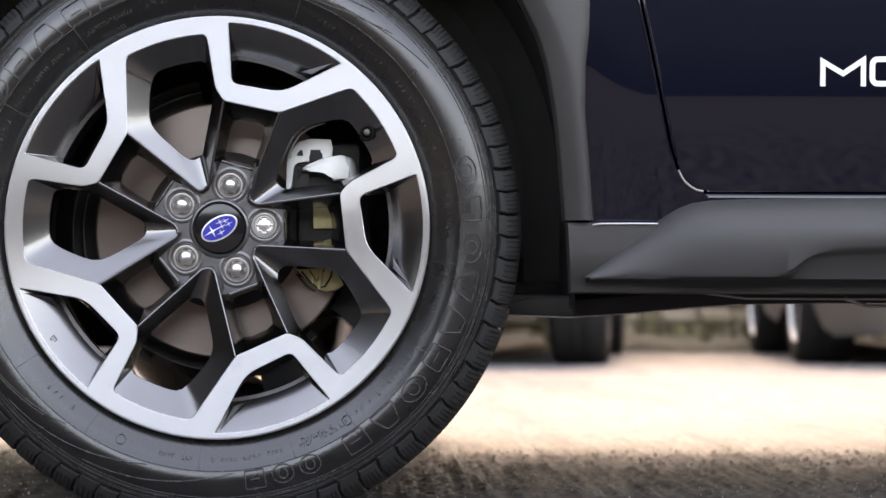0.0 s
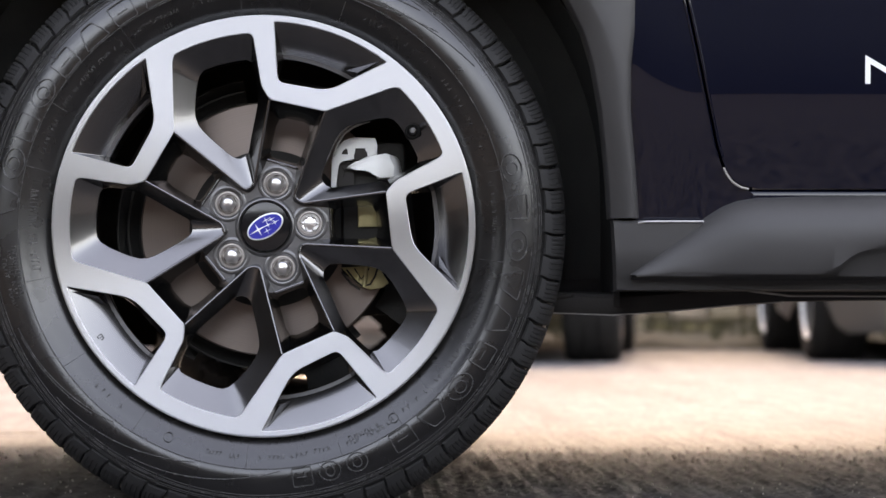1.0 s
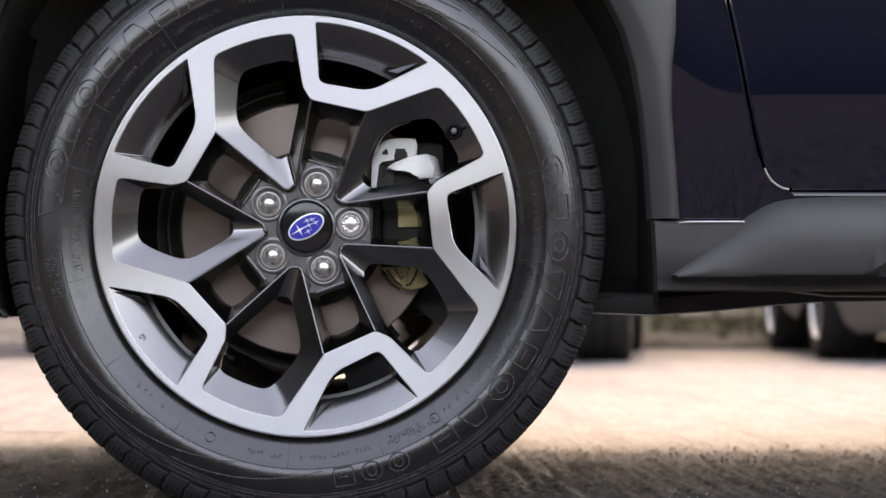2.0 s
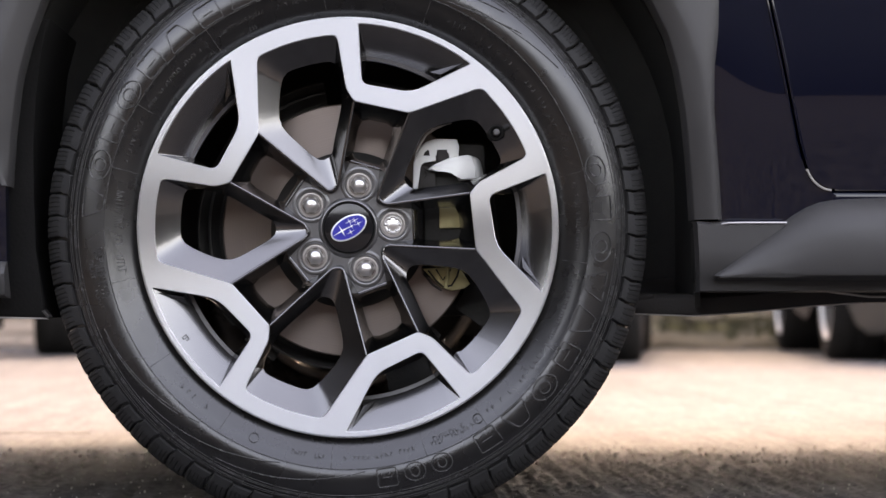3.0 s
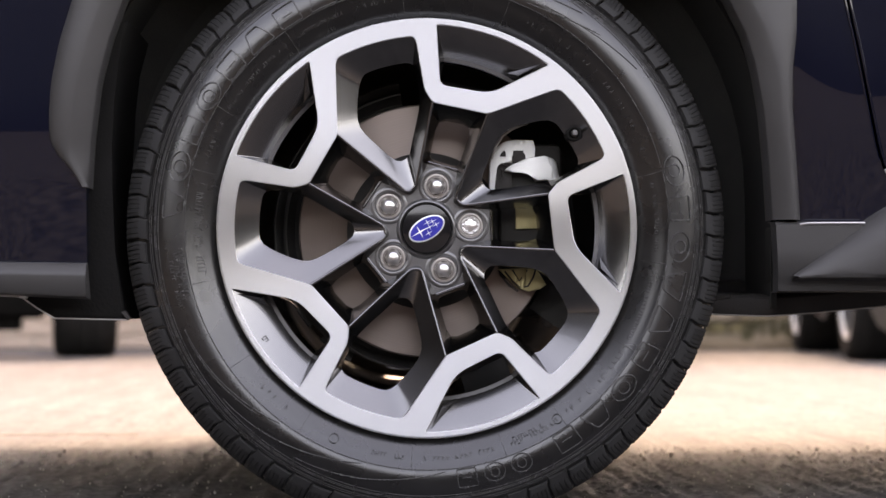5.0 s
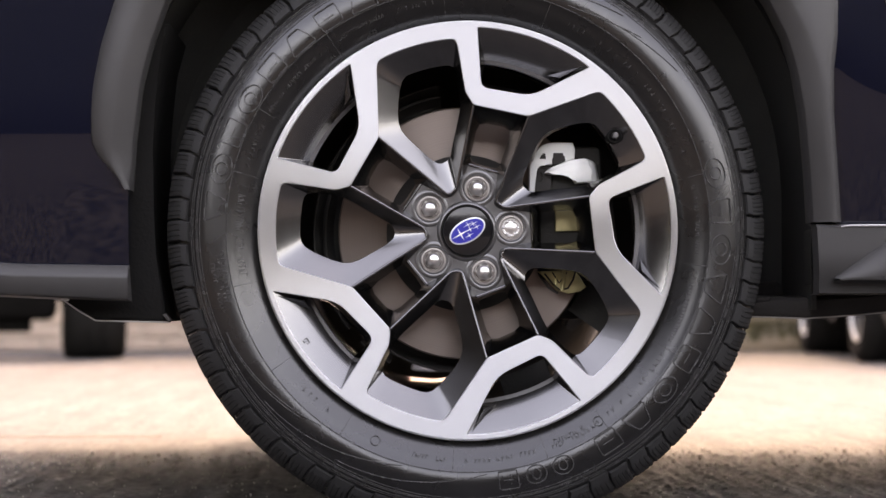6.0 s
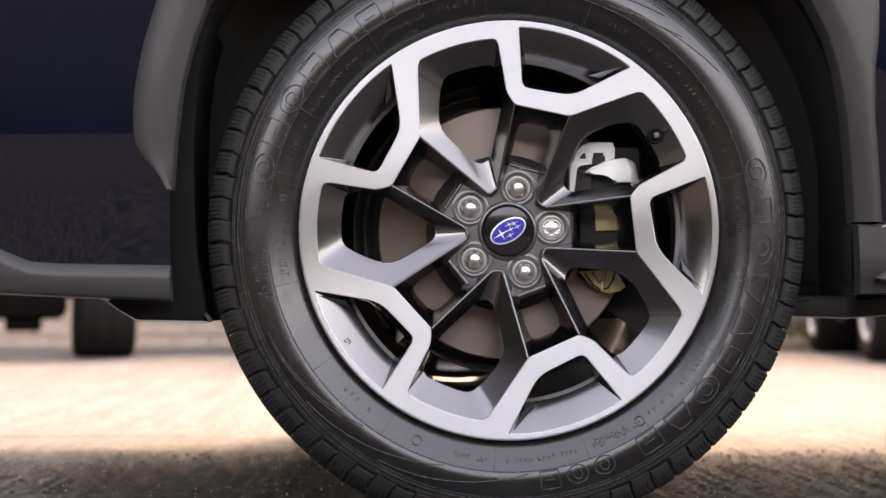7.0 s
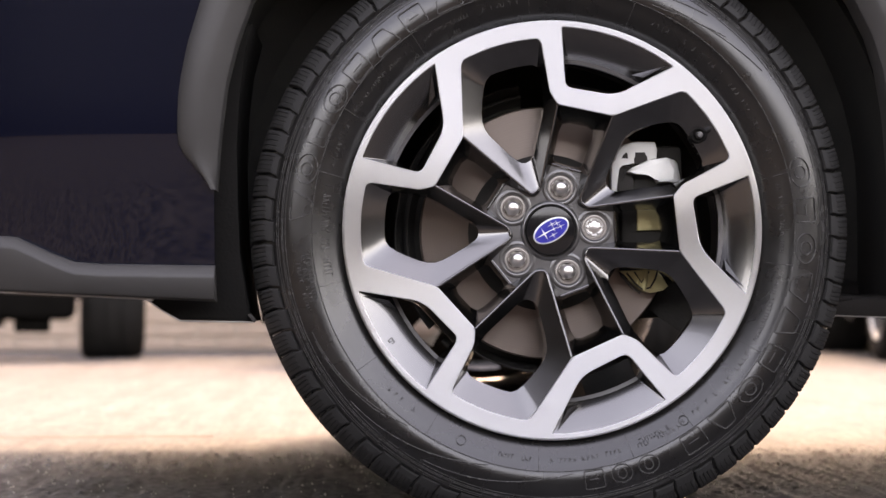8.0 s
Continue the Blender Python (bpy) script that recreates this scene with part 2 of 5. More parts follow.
def slab(bm, outline, y0, y1, bevel=0.0):
    """A plate with an (x, z) outline between two depths."""
    n = len(outline)
    a = [bm.verts.new((x, y0, z)) for x, z in outline]
    b = [bm.verts.new((x, y1, z)) for x, z in outline]
    fs = [bm.faces.new(a), bm.faces.new(b[::-1])]
    for i in range(n):
        fs.append(bm.faces.new((a[i], b[i], b[(i + 1) % n], a[(i + 1) % n])))
    if bevel:
        es = [e for e in fs[0].edges]
        bmesh.ops.bevel(bm, geom=es, offset=bevel, segments=2, affect='EDGES', profile=0.5)


def tube(bm, pts, r, n=8):
    """A round bar along points."""
    pts = [Vector(p) for p in pts]
    rows = []
    for i, p in enumerate(pts):
        d = (pts[min(i + 1, len(pts) - 1)] - pts[max(i - 1, 0)]).normalized()
        u = d.cross(Vector((0.13, 0.2, 1))).normalized()
        w = d.cross(u)
        rows.append([p + (u * math.cos(2 * math.pi * k / n) + w * math.sin(2 * math.pi * k / n)) * r for k in range(n)])
    vs = strip(bm, rows, closed=True)
    bm.faces.new(vs[0])
    bm.faces.new(vs[-1][::-1])


def rounded(pts, radii, k=4):
    """A closed outline with its corners rounded, k + 1 points a corner."""
    out = []
    n = len(pts)
    for i, p in enumerate(pts):
        p = Vector(p)
        r = radii[i] if isinstance(radii, (list, tuple)) else radii
        a, b = Vector(pts[i - 1]) - p, Vector(pts[(i + 1) % n]) - p
        da, db = min(r, a.length * 0.45), min(r, b.length * 0.45)
        s, e = p + a.normalized() * da, p + b.normalized() * db
        if r <= 0:
            out.append(p)
            continue
        for j in range(k + 1):
            t = j / k
            out.append(s * (1 - t) ** 2 + p * 2 * t * (1 - t) + e * t ** 2)
    return out


def lerp(a, b, t):
    return Vector(a) * (1 - t) + Vector(b) * t


def inset(loop, d):
    """A flat (x, y, z) loop, in planes of equal y, moved sideways by d."""
    out = []
    n = len(loop)
    for i in range(n):
        p, a, b = loop[i], loop[i - 1], loop[(i + 1) % n]
        t1, t2 = Vector((p.x - a.x, p.z - a.z)), Vector((b.x - p.x, b.z - p.z))
        t1 = t1.normalized() if t1.length > 1e-9 else t2.normalized()
        t2 = t2.normalized() if t2.length > 1e-9 else t1
        m = Vector((-t1.y - t2.y, t1.x + t2.x))
        m = m.normalized() if m.length > 1e-6 else Vector((-t1.y, t1.x))
        c = max(0.5, m.dot(Vector((-t1.y, t1.x))))
        out.append(Vector((p.x + m.x * d / c, p.y, p.z + m.y * d / c)))
    return out


def fill(bm, loops, y):
    """A flat face with holes between loops at one depth."""
    edges = []
    for lp in loops:
        vs = [bm.verts.new((p[0], y, p[2])) for p in lp]
        edges += [bm.edges.new((vs[i], vs[(i + 1) % len(vs)])) for i in range(len(vs))]
    bmesh.ops.triangle_fill(bm, use_beauty=True, use_dissolve=False, edges=edges, normal=(0, -1, 0))


# ---- the ground: one sheet, finely uneven round the car, out to the horizon ----
def graded(far, lo, hi, step):
    inner = np.arange(lo, hi + step / 2, step)
    left = lo - np.geomspace(step * 2, far + lo, 22)[::-1]
    right = hi + np.geomspace(step * 2, far - hi, 22)
    return np.concatenate([left, inner, right])


gx, gy = graded(400.0, -1.0, 1.3, 0.0062), graded(400.0, 0.1, 2.0, 0.0062)
verts = []
for y in gy:
    for x in gx:
        z = 0.0
        if -1.02 < x < 1.32 and 0.08 < y < 2.02:
            z = 0.0022 * noise.noise((x * 95, y * 95, 0)) + 0.0012 * noise.noise((x * 38, y * 38, 5)) - 0.0036
            z += 0.0050 * max(0.0, noise.noise((x * 130, y * 130, 9)) - 0.35)
            z += 0.0030 * noise.noise((x * 62, y * 3.0, 3))
            ease = max(0.0, min(1.0, (1.65 - y) / 0.75))
            z *= 1.3 * ease * ease * (3 - 2 * ease)
        verts.append((x, y, z))
nx = len(gx)
faces = [(j * nx + i, j * nx + i + 1, (j + 1) * nx + i + 1, (j + 1) * nx + i) for j in range(len(gy) - 1) for i in range(nx - 1)]
ground_mesh = bpy.data.meshes.new("ground")
ground_mesh.from_pydata(verts, [], faces)
ground_mesh.materials.append(M_GROUND)
tagged(new("ground", ground_mesh), "pale rough brushed concrete yard with sandy grit", "ground", kind="structure")


# ---- the alloy wheel: built about its own centre, y into the car ----
HUB = (0.0, 0.0, 0.325)
U = 1 / 1588


def pol(r, a, y=0.0):
    return Vector((r * U * math.cos(radians(a)), y, r * U * math.sin(radians(a))))


def spread(a, b, n):
    return [lerp(a, b, (i + 1) / (n + 1)) for i in range(n)]


FACE = 0.0012


def sector(k):
    """Corner points of one fifth of the wheel, as a dictionary."""
    t = 72.0 * k
    d = dict(
        P1=pol(341, 93.6 + t, FACE), P2=pol(246, 91.3 + t, FACE), P3=pol(223, 87.6 + t, FACE),
        P4=pol(229, 62.0 + t, FACE), P4b=pol(241, 59.4 + t, FACE), P5=pol(341, 46.5 + t, FACE),
        RL=pol(78, 104.2 + t, 0.026), RR=pol(73, 46.5 + t, 0.026),
        A=pol(361.5, 87.2 + t, FACE), B=pol(361.5, 53.4 + t, FACE), C=pol(264, 64.8 + t, FACE), D=pol(255, 84.6 + t, FACE),
    )
    d["E1"] = lerp(d["P3"], d["RL"], 0.71)
    d["E2"] = lerp(d["P4"], d["RR"], 0.71)
    d["E1f"] = pol(120, 88.5 + t, 0.034)
    d["E2f"] = pol(119, 62.5 + t, 0.034)
    return d


def arc(r, a0, a1, n, y):
    return [pol(r, a0 + (a1 - a0) * i / n, y) for i in range(n + 1)]


SEC = [sector(k) for k in range(5)]


def star_loop():
    """The inner edge of the machined face, all round."""
    pts, rad = [], []
    for k in range(5):
        s, t = SEC[k], 72.0 * k
        pts += [s["P5"], s["P4b"], s["P4"], s["P3"], s["P2"], s["P1"]]
        rad += [14 * U, 9 * U, 7 * U, 7 * U, 9 * U, 14 * U]
        mids = arc(341, 93.6 + t, 118.5 + t, 8, FACE)[1:-1]
        pts += mids
        rad += [0] * len(mids)
    return rounded(pts, rad)


def window_loop(k):
    s = SEC[k]
    t = 72.0 * k
    pts = [s["B"]] + arc(361.5, 53.4 + t, 87.2 + t, 10, FACE)[1:-1] + [s["A"], s["D"], s["C"]]
    rad = [2 * U] + [0] * 9 + [3 * U, 12 * U, 22 * U]
    return rounded(pts, rad)


def machined_face(parent):
    bm = bmesh.new()
    star = star_loop()
    wins = [window_loop(k) for k in range(5)]
    c = 0.0008
    rim_in = [pol(369.5, i * 3, 0) for i in range(120)]
    top = [rim_in]
    star_top = inset(star, -c)
    if star_top[0].length < star[0].length:
        star_top = inset(star, c)
    top.append(star_top)
    for w in wins:
        cen = sum(w, Vector()) / len(w)
        i = inset(w, c)
        if (i[4] - cen).length < (w[4] - cen).length:
            i = inset(w, -c)
        top.append(i)
    fill(bm, top, 0.0)
    for up, lo in [(star_top, star)] + list(zip(top[2:], wins)):
        strip(bm, [[Vector((p.x, 0, p.z)) for p in up], [Vector((p.x, 0.001, p.z)) for p in lo],
                   [Vector((p.x, 0.0035, p.z)) for p in lo]], closed=True)
    lathe(bm, [(369.5 * U, 0), (371.5 * U, 0.0006), (373.5 * U, 0.003), (374 * U, 0.008), (372 * U, 0.014)], 120)
    return part("machined_face", bm, M_MACHINED, parent, "bright machined aluminium zigzag wheel face", merge=0.00001, sharp=6)


def spoke_castings(parent):
    """Painted twin spokes, one part for each fifth, and the hub pan."""
    for k in range(5):
        bm = bmesh.new()
        s, nx, t = SEC[k], SEC[(k + 1) % 5], 72.0 * k
        core = rounded([s["E1"], s["RL"], nx["RR"], nx["E2"]], [0, 9 * U, 9 * U, 0])
        # big window: from the face's edge and the ridges down to the through-hole
        edge = [s["P1"]] + spread(s["P1"], s["P2"], 3) + [s["P2"], lerp(s["P2"], s["P3"], 0.5), s["P3"]] \
            + spread(s["P3"], s["E1"], 3) + core + spread(nx["E2"], nx["P4"], 3) \
            + [nx["P4"], lerp(nx["P4"], nx["P4b"], 0.5), nx["P4b"]] + spread(nx["P4b"], nx["P5"], 3) + [nx["P5"]] \
            + arc(341, 118.5 + t, 93.6 + t, 10, FACE)[1:-1]
        q = dict(Q1=pol(299, 94.2 + t, 0.020), Q6=pol(244, 92.8 + t, 0.016), Q6b=pol(222, 93.0 + t, 0.017),
                 Qe=pol(156, 99.8 + t, 0.027), Q5a=pol(124, 105.0 + t, 0.037), Q5b=pol(121, 110.5 + t, 0.037),
                 Qf=pol(150, 117.8 + t, 0.028), Q4=pol(203, 123.5 + t, 0.019), Q3=pol(228, 123.8 + t, 0.018), Q2=pol(299, 113.6 + t, 0.020))
        hole = [q["Q1"]] + spread(q["Q1"], q["Q6"], 3) + [q["Q6"], lerp(q["Q6"], q["Q6b"], 0.5), q["Q6b"]] \
            + spread(q["Q6b"], q["Qe"], 3) + [q["Qe"]] + spread(q["Qe"], q["Q5a"], 4) \
            + spread(q["Q5a"], q["Q5b"], len(core) - 12)[:] + spread(q["Q5b"], q["Qf"], 4)[::1] + [q["Qf"]]
        while len(hole) < 1 + 3 + 3 + 3 + len(core):
            hole.append(q["Qf"])
        hole = hole[:1 + 3 + 3 + 3 + len(core)]
        hole += spread(q["Qf"], q["Q4"], 3) + [q["Q4"], lerp(q["Q4"], q["Q3"], 0.5), q["Q3"]] \
            + spread(q["Q3"], q["Q2"], 3) + [q["Q2"]] + arc(299, 113.6 + t, 94.2 + t, 10, 0.020)[1:-1]
        # ease the corners of the hole
        n = len(hole)
        for _ in range(2):
            hole = [(hole[i - 1] + hole[i] * 2 + hole[(i + 1) % n]) / 4 for i in range(n)]
        strip(bm, [edge, hole, [Vector((p.x * 1.008, p.y + 0.026, p.z * 1.008)) for p in hole]], closed=True)
        # small window between the twin spokes
        e2 = [s["P3"]] + spread(s["P3"], s["P4"], 3) + [s["P4"]] + spread(s["P4"], s["E2"], 3) \
            + [s["E2"], s["E2f"]] + spread(s["E2f"], s["E1f"], 3) + [s["E1f"], s["E1"]] + spread(s["E1"], s["P3"], 3)
        S1, S2, S3, S4 = pol(200, 84.0 + t, 0.036), pol(204, 65.8 + t, 0.036), pol(126, 62.8 + t, 0.046), pol(127, 87.6 + t, 0.046)
        h2 = [S1] + spread(S1, S2, 3) + [S2] + spread(S2, S3, 3) + [lerp(S2, S3, 0.90), S3] + spread(S3, S4, 3) + [S4, lerp(S1, S4, 0.90)] + spread(S4, S1, 3)
        n = len(h2)
        h2 = [(h2[i - 1] + h2[i] * 2 + h2[(i + 1) % n]) / 4 for i in range(n)]
        strip(bm, [e2, h2, [Vector((p.x, p.y + 0.012, p.z)) for p in h2]], closed=True)
        # wall from the ridge down to the hub pan
        foot = []
        for i, p in enumerate(core):
            f = i / (len(core) - 1)
            m = p.copy()
            m.y = 0.034
            shrink = 1 - 6 * U / max(0.03, Vector((p.x, p.z)).length)
            m.x, m.z = m.x * shrink, m.z * shrink
            foot.append(m)
        foot[0], foot[-1] = s["E1f"], nx["E2f"]
        strip(bm, [core, foot])
        s["foot"] = foot
        # rolled edge along the ridges and the hub ledge
        tube(bm, [s["P3"]] + spread(s["P3"], s["E1"], 3) + core + spread(nx["E2"], nx["P4"], 3) + [nx["P4"]], 0.0016, 10)
        tube(bm, [s["E2f"] - Vector((0, 0.0004, 0)), s["E1f"] - Vector((0, 0.0004, 0))], 0.0016, 10)
        # outer window: band's inner flank and the cone towards the rim
        w = window_loop(k)
        low = []
        for p in w:
            r = Vector((p.x, p.z)).length / U
            a = math.degrees(math.atan2(p.z, p.x))
            rel = (a - t - 70.3 + 180) % 360 - 180
            f = (r - 255) / 106.5
            low.append(pol(266 + 36 * f, 70.3 + t + rel * (0.86 - 0.06 * f) + 2.0 * (1 - f), 0.024))
        rim_side = [max(0.0, min(1.0, (Vector((p.x, p.z)).length / U - 300) / 60)) for p in w]
        mid = []
        for p, q, g in zip(w, low, rim_side):
            m = lerp(Vector((p.x, 0.0034, p.z)), q, 0.5)
            m.y += -0.0012 * g
            q.y += 0.004 * g
            mid.append(m)
        strip(bm, [[Vector((p.x, 0.0034, p.z)) for p in w], mid, low, [Vector((p.x, p.y + 0.008, p.z)) for p in low]], closed=True)
        rib = bmesh.new()
        p0, p1, p2, p3 = pol(357, 55.0 + t, 0.0042), pol(318, 58.9 + t, 0.0085), pol(313, 62.6 + t, 0.0175), pol(314, 58.2 + t, 0.0220)
        vs = [rib.verts.new(p) for p in (p0, p1, p2, p3)]
        for q in ((0, 1, 2), (0, 3, 1), (1, 3, 2), (0, 2, 3)):
            rib.faces.new([vs[i] for i in q])
        part("window_rib", rib, M_WHEEL, parent)
        ob = part("twin_spoke", bm, M_WHEEL, parent, merge=0.00002, sharp=30)
        bv = ob.modifiers.new("edge", 'BEVEL')
        bv.width, bv.segments, bv.limit_method, bv.angle_limit, bv.harden_normals = 0.0011, 2, 'ANGLE', radians(32), True

    bm = bmesh.new()
    loop = []
    for k in range(5):
        loop += [SEC[k]["E2f"]] + SEC[k]["foot"][:-1]
    nuts = [pol(79.4, 4.6 + 72 * k) for k in range(5)]
    holes = [[c + pol(24, i * 15) for i in range(24)] for c in nuts]
    cap = [pol(47, i * 7.5) for i in range(48)]
    fill(bm, [loop] + holes + [cap], 0.034)
    for c, h in zip(nuts, holes):
        rows = []
        for rr, y in ((24, 0.034), (23, 0.0348), (22.5, 0.0465), (4, 0.0465)):
            rows.append([c + pol(rr, i * 15) + Vector((0, y, 0)) for i in range(24)])
        strip(bm, rows, closed=True)
    rows = []
    for rr, y in ((47, 0.034), (46, 0.0335), (45, 0.036), (45, 0.045)):
        rows.append([pol(rr, i * 7.5, y) for i in range(48)])
    strip(bm, rows, closed=True)
    for c, rr, y in [(n_, 24, 0.034) for n_ in nuts] + [(Vector(), 47, 0.0335)]:
        ring = bmesh.new()
        tube(ring, [c + pol(rr, i * 12) + Vector((0, y, 0)) for i in range(31)], 0.0010, 8)
        part("pocket_edge", ring, M_HUB, parent)
    part("hub_pan", bm, M_HUB, parent, merge=0.00002)
    for c in nuts:
        boss = bmesh.new()
        lathe(boss, [(0.0215, 0.0343), (0.0205, 0.0337), (0.0190, 0.0332), (0.0172, 0.0331), (0.0162, 0.0335), (0.0156, 0.0350), (0.0153, 0.041)], 36)
        part("nut_boss", boss, M_HUB, parent, at=(c.x, c.y, c.z))
    collar = bmesh.new()
    lathe(collar, [(0.0345, 0.0343), (0.0332, 0.0325), (0.0318, 0.0312), (0.0304, 0.0309), (0.0292, 0.0322), (0.0288, 0.036)], 60)
    part("cap_collar", collar, M_HUB, parent)


def barrel():
    """The turned rim from lip to back flange; the wheel's own mesh."""
    bm = bmesh.new()
    lathe(bm, [(0.2295, 0.006), (0.2277, 0.0045), (0.212, 0.013), (0.1905, 0.027), (0.1935, 0.045), (0.1985, 0.090), (0.2025, 0.13),
               (0.2045, 0.170), (0.212, 0.182), (0.218, 0.190), (0.222, 0.190), (0.219, 0.176), (0.212, 0.165), (0.2075, 0.10),
               (0.203, 0.05), (0.22, 0.03), (0.234, 0.016)], 120)
    return bm


def lug_nut(parent, k, lock):
    bm = bmesh.new()
    if lock:
        prof = [(0.0139, 0.0464), (0.0139, 0.0412), (0.0131, 0.0400), (0.0114, 0.0395), (0.0112, 0.0352), (0.0102, 0.0342), (0.0088, 0.0342), (0.0078, 0.036), (0.0055, 0.036), (0.004, 0.0352), (0.0, 0.0352)]
        lathe(bm, prof, 24)
        for i in range(6):
            a = radians(60 * i)
            c = Vector((0.0082 * math.cos(a), 0.0345, 0.0082 * math.sin(a)))
            bmesh.ops.create_uvsphere(bm, u_segments=8, v_segments=5, radius=0.0019, matrix=Matrix.Translation(c))
    else:
        lathe(bm, [(0.0139, 0.0464), (0.0139, 0.0412), (0.0131, 0.0400), (0.0104, 0.0388), (0.0101, 0.0394), (0.0096, 0.0394)], 32)
        hexa = [[(r * math.cos(radians(60 * i)), y, r * math.sin(radians(60 * i))) for i in range(6)]
                for r, y in ((0.0100, 0.0400), (0.0100, 0.0378), (0.0090, 0.0368), (0.0070, 0.0364))]
        strip(bm, hexa, closed=True)
        lathe(bm, [(0.0083, 0.0375), (0.0082, 0.0335), (0.0079, 0.0312), (0.0070, 0.0288), (0.0054, 0.0270), (0.0030, 0.0260), (0.0, 0.0257)], 28)
    c = pol(79.4, 4.6 + 72 * k)
    wb = bmesh.new()
    lathe(wb, [(0.0150, 0.0464), (0.0150, 0.0362), (0.0144, 0.0350), (0.0122, 0.0347), (0.0114, 0.0353), (0.0108, 0.0372), (0.0102, 0.0376), (0.0098, 0.040)], 32)
    part("nut_washer", wb, M_WASHER, parent, "dull conical nut washer", at=(c.x, c.y, c.z))
    lab = "locking wheel nut with fluted recess" if lock else "domed chrome wheel nut"
    return part("lug_nut", bm, M_CHROME, parent, lab, at=(c.x, c.y, c.z))


def centre_cap(parent):
    bm = bmesh.new()
    lathe(bm, [(44.5 * U, 0.040), (44.5 * U, 0.0305), (43 * U, 0.029), (30 * U, 0.0277), (15 * U, 0.0272), (0, 0.0270)], 48)
    part("centre_cap", bm, M_CAPBLACK, parent, "gloss black centre cap with a blue oval badge")
    tilt = radians(30)

    def oval(a, b, y, cx=0, cz=0, n=40):
        out = []
        for i in range(n):
            u, v = a * math.cos(2 * math.pi * i / n), b * math.sin(2 * math.pi * i / n)
            out.append((cx + u * math.cos(tilt) - v * math.sin(tilt), y, cz + u * math.sin(tilt) + v * math.cos(tilt)))
        return out

    bm = bmesh.new()
    strip(bm, [oval(0.0222, 0.0128, 0.0278), oval(0.0219, 0.0125, 0.0258), oval(0.0206, 0.0112, 0.0256), oval(0.0203, 0.0109, 0.0264)], closed=True)
    part("badge_rim", bm, M_RIMLINE, parent, "thin silver oval badge rim")
    bm = bmesh.new()
    vs = strip(bm, [oval(0.0212, 0.0118, 0.0268), oval(0.0212, 0.0118, 0.0262), oval(0.012, 0.0065, 0.0259), oval(0.001, 0.001, 0.0258)], closed=True)
    bm.faces.new(vs[-1])
    part("badge", bm, M_EMBLEM, parent, "blue enamel oval badge with plain silver shapes")
    bm = bmesh.new()
    for u, v, s in ((-0.0085, 0.0005, 1.25), (0.004, 0.0058, 0.62), (0.0095, 0.0038, 0.62), (0.0035, 0.0, 0.62), (0.0115, -0.0012, 0.6), (-0.0005, -0.0055, 0.62)):
        cx, cz = u * math.cos(tilt) - v * math.sin(tilt), u * math.sin(tilt) + v * math.cos(tilt)
        ring = []
        for i in range(8):
            rr = (0.0062 if i % 2 == 0 else 0.0011) * s
            if i % 4 == 0:
                rr *= 1.5
            a = tilt + i * math.pi / 4
            ring.append((cx + rr * math.cos(a), 0.0256, cz + rr * math.sin(a)))
        vs = [bm.verts.new(p) for p in ring]
        top = bm.verts.new((cx, 0.0249, cz))
        for i in range(8):
            bm.faces.new((vs[i], vs[(i + 1) % 8], top))
    part("badge_shapes", bm, M_WHITE, parent, "small silver points on the badge")


def valve(parent):
    at = (0.1650, 0, 0.1060)
    bm = bmesh.new()
    lathe(bm, [(0.0088, 0.034), (0.0088, 0.0100), (0.0083, 0.0080), (0.0074, 0.0074), (0.0060, 0.0082), (0.0050, 0.0105), (0.0040, 0.0120)], 20)
    grommet = part("valve_grommet", bm, M_GUARD, parent, "black rubber valve grommet", at=at)
    bm = bmesh.new()
    lathe(bm, [(0.0044, 0.0120), (0.0040, 0.0060), (0.0036, 0.0040)], 16)
    part("valve_stem", bm, M_GUARD, grommet)
    bm = bmesh.new()
    lathe(bm, [(0.0030, 0.0045), (0.0039, 0.0040), (0.0039, 0.0026), (0.0033, 0.0020), (0.0039, 0.0014), (0.0039, 0.0000), (0.0034, -0.0006), (0.0037, -0.0012), (0.0036, -0.0028), (0.0028, -0.0038), (0.0, -0.0040)], 16)
    part("valve_cap", bm, M_HUB, grommet, "grey ribbed valve cap")


# ---- tyre ----
BLOCKS = 80
SIDE = [(0.2345, 0.012), (0.2372, 0.0075), (0.2405, 0.0035), (0.245, 0.0000), (0.252, -0.0055), (0.260, -0.0100), (0.2672, -0.0132), (0.2690, -0.0150),
        (0.280, -0.0152), (0.288, -0.0140), (0.295, -0.0113), (0.3005, -0.0082), (0.3055, -0.0047), (0.3085, -0.0020)]


def side_at(r):
    for (r0, y0), (r1, y1) in zip(SIDE, SIDE[1:]):
        if r <= r1:
            f = (r - r0) / (r1 - r0)
            return y0 + (y1 - y0) * f
    return SIDE[-1][1]


def flat_foot(bm):
    """The loaded tyre sits flat on the ground."""
    for v in bm.verts:
        f = min(1.0, max(0.0, (math.hypot(v.co.x, v.co.z) - 0.245) / 0.08))
        v.co.z += 0.0010 * f * f * (3 - 2 * f)
        low = -HUB[2] + 0.0005
        if v.co.z < low:
            v.co.z = low
        elif v.co.z < -0.27:
            f = (-0.27 - v.co.z) / 0.055
            v.co.y -= 0.005 * f * f if v.co.y < 0.1 else 0


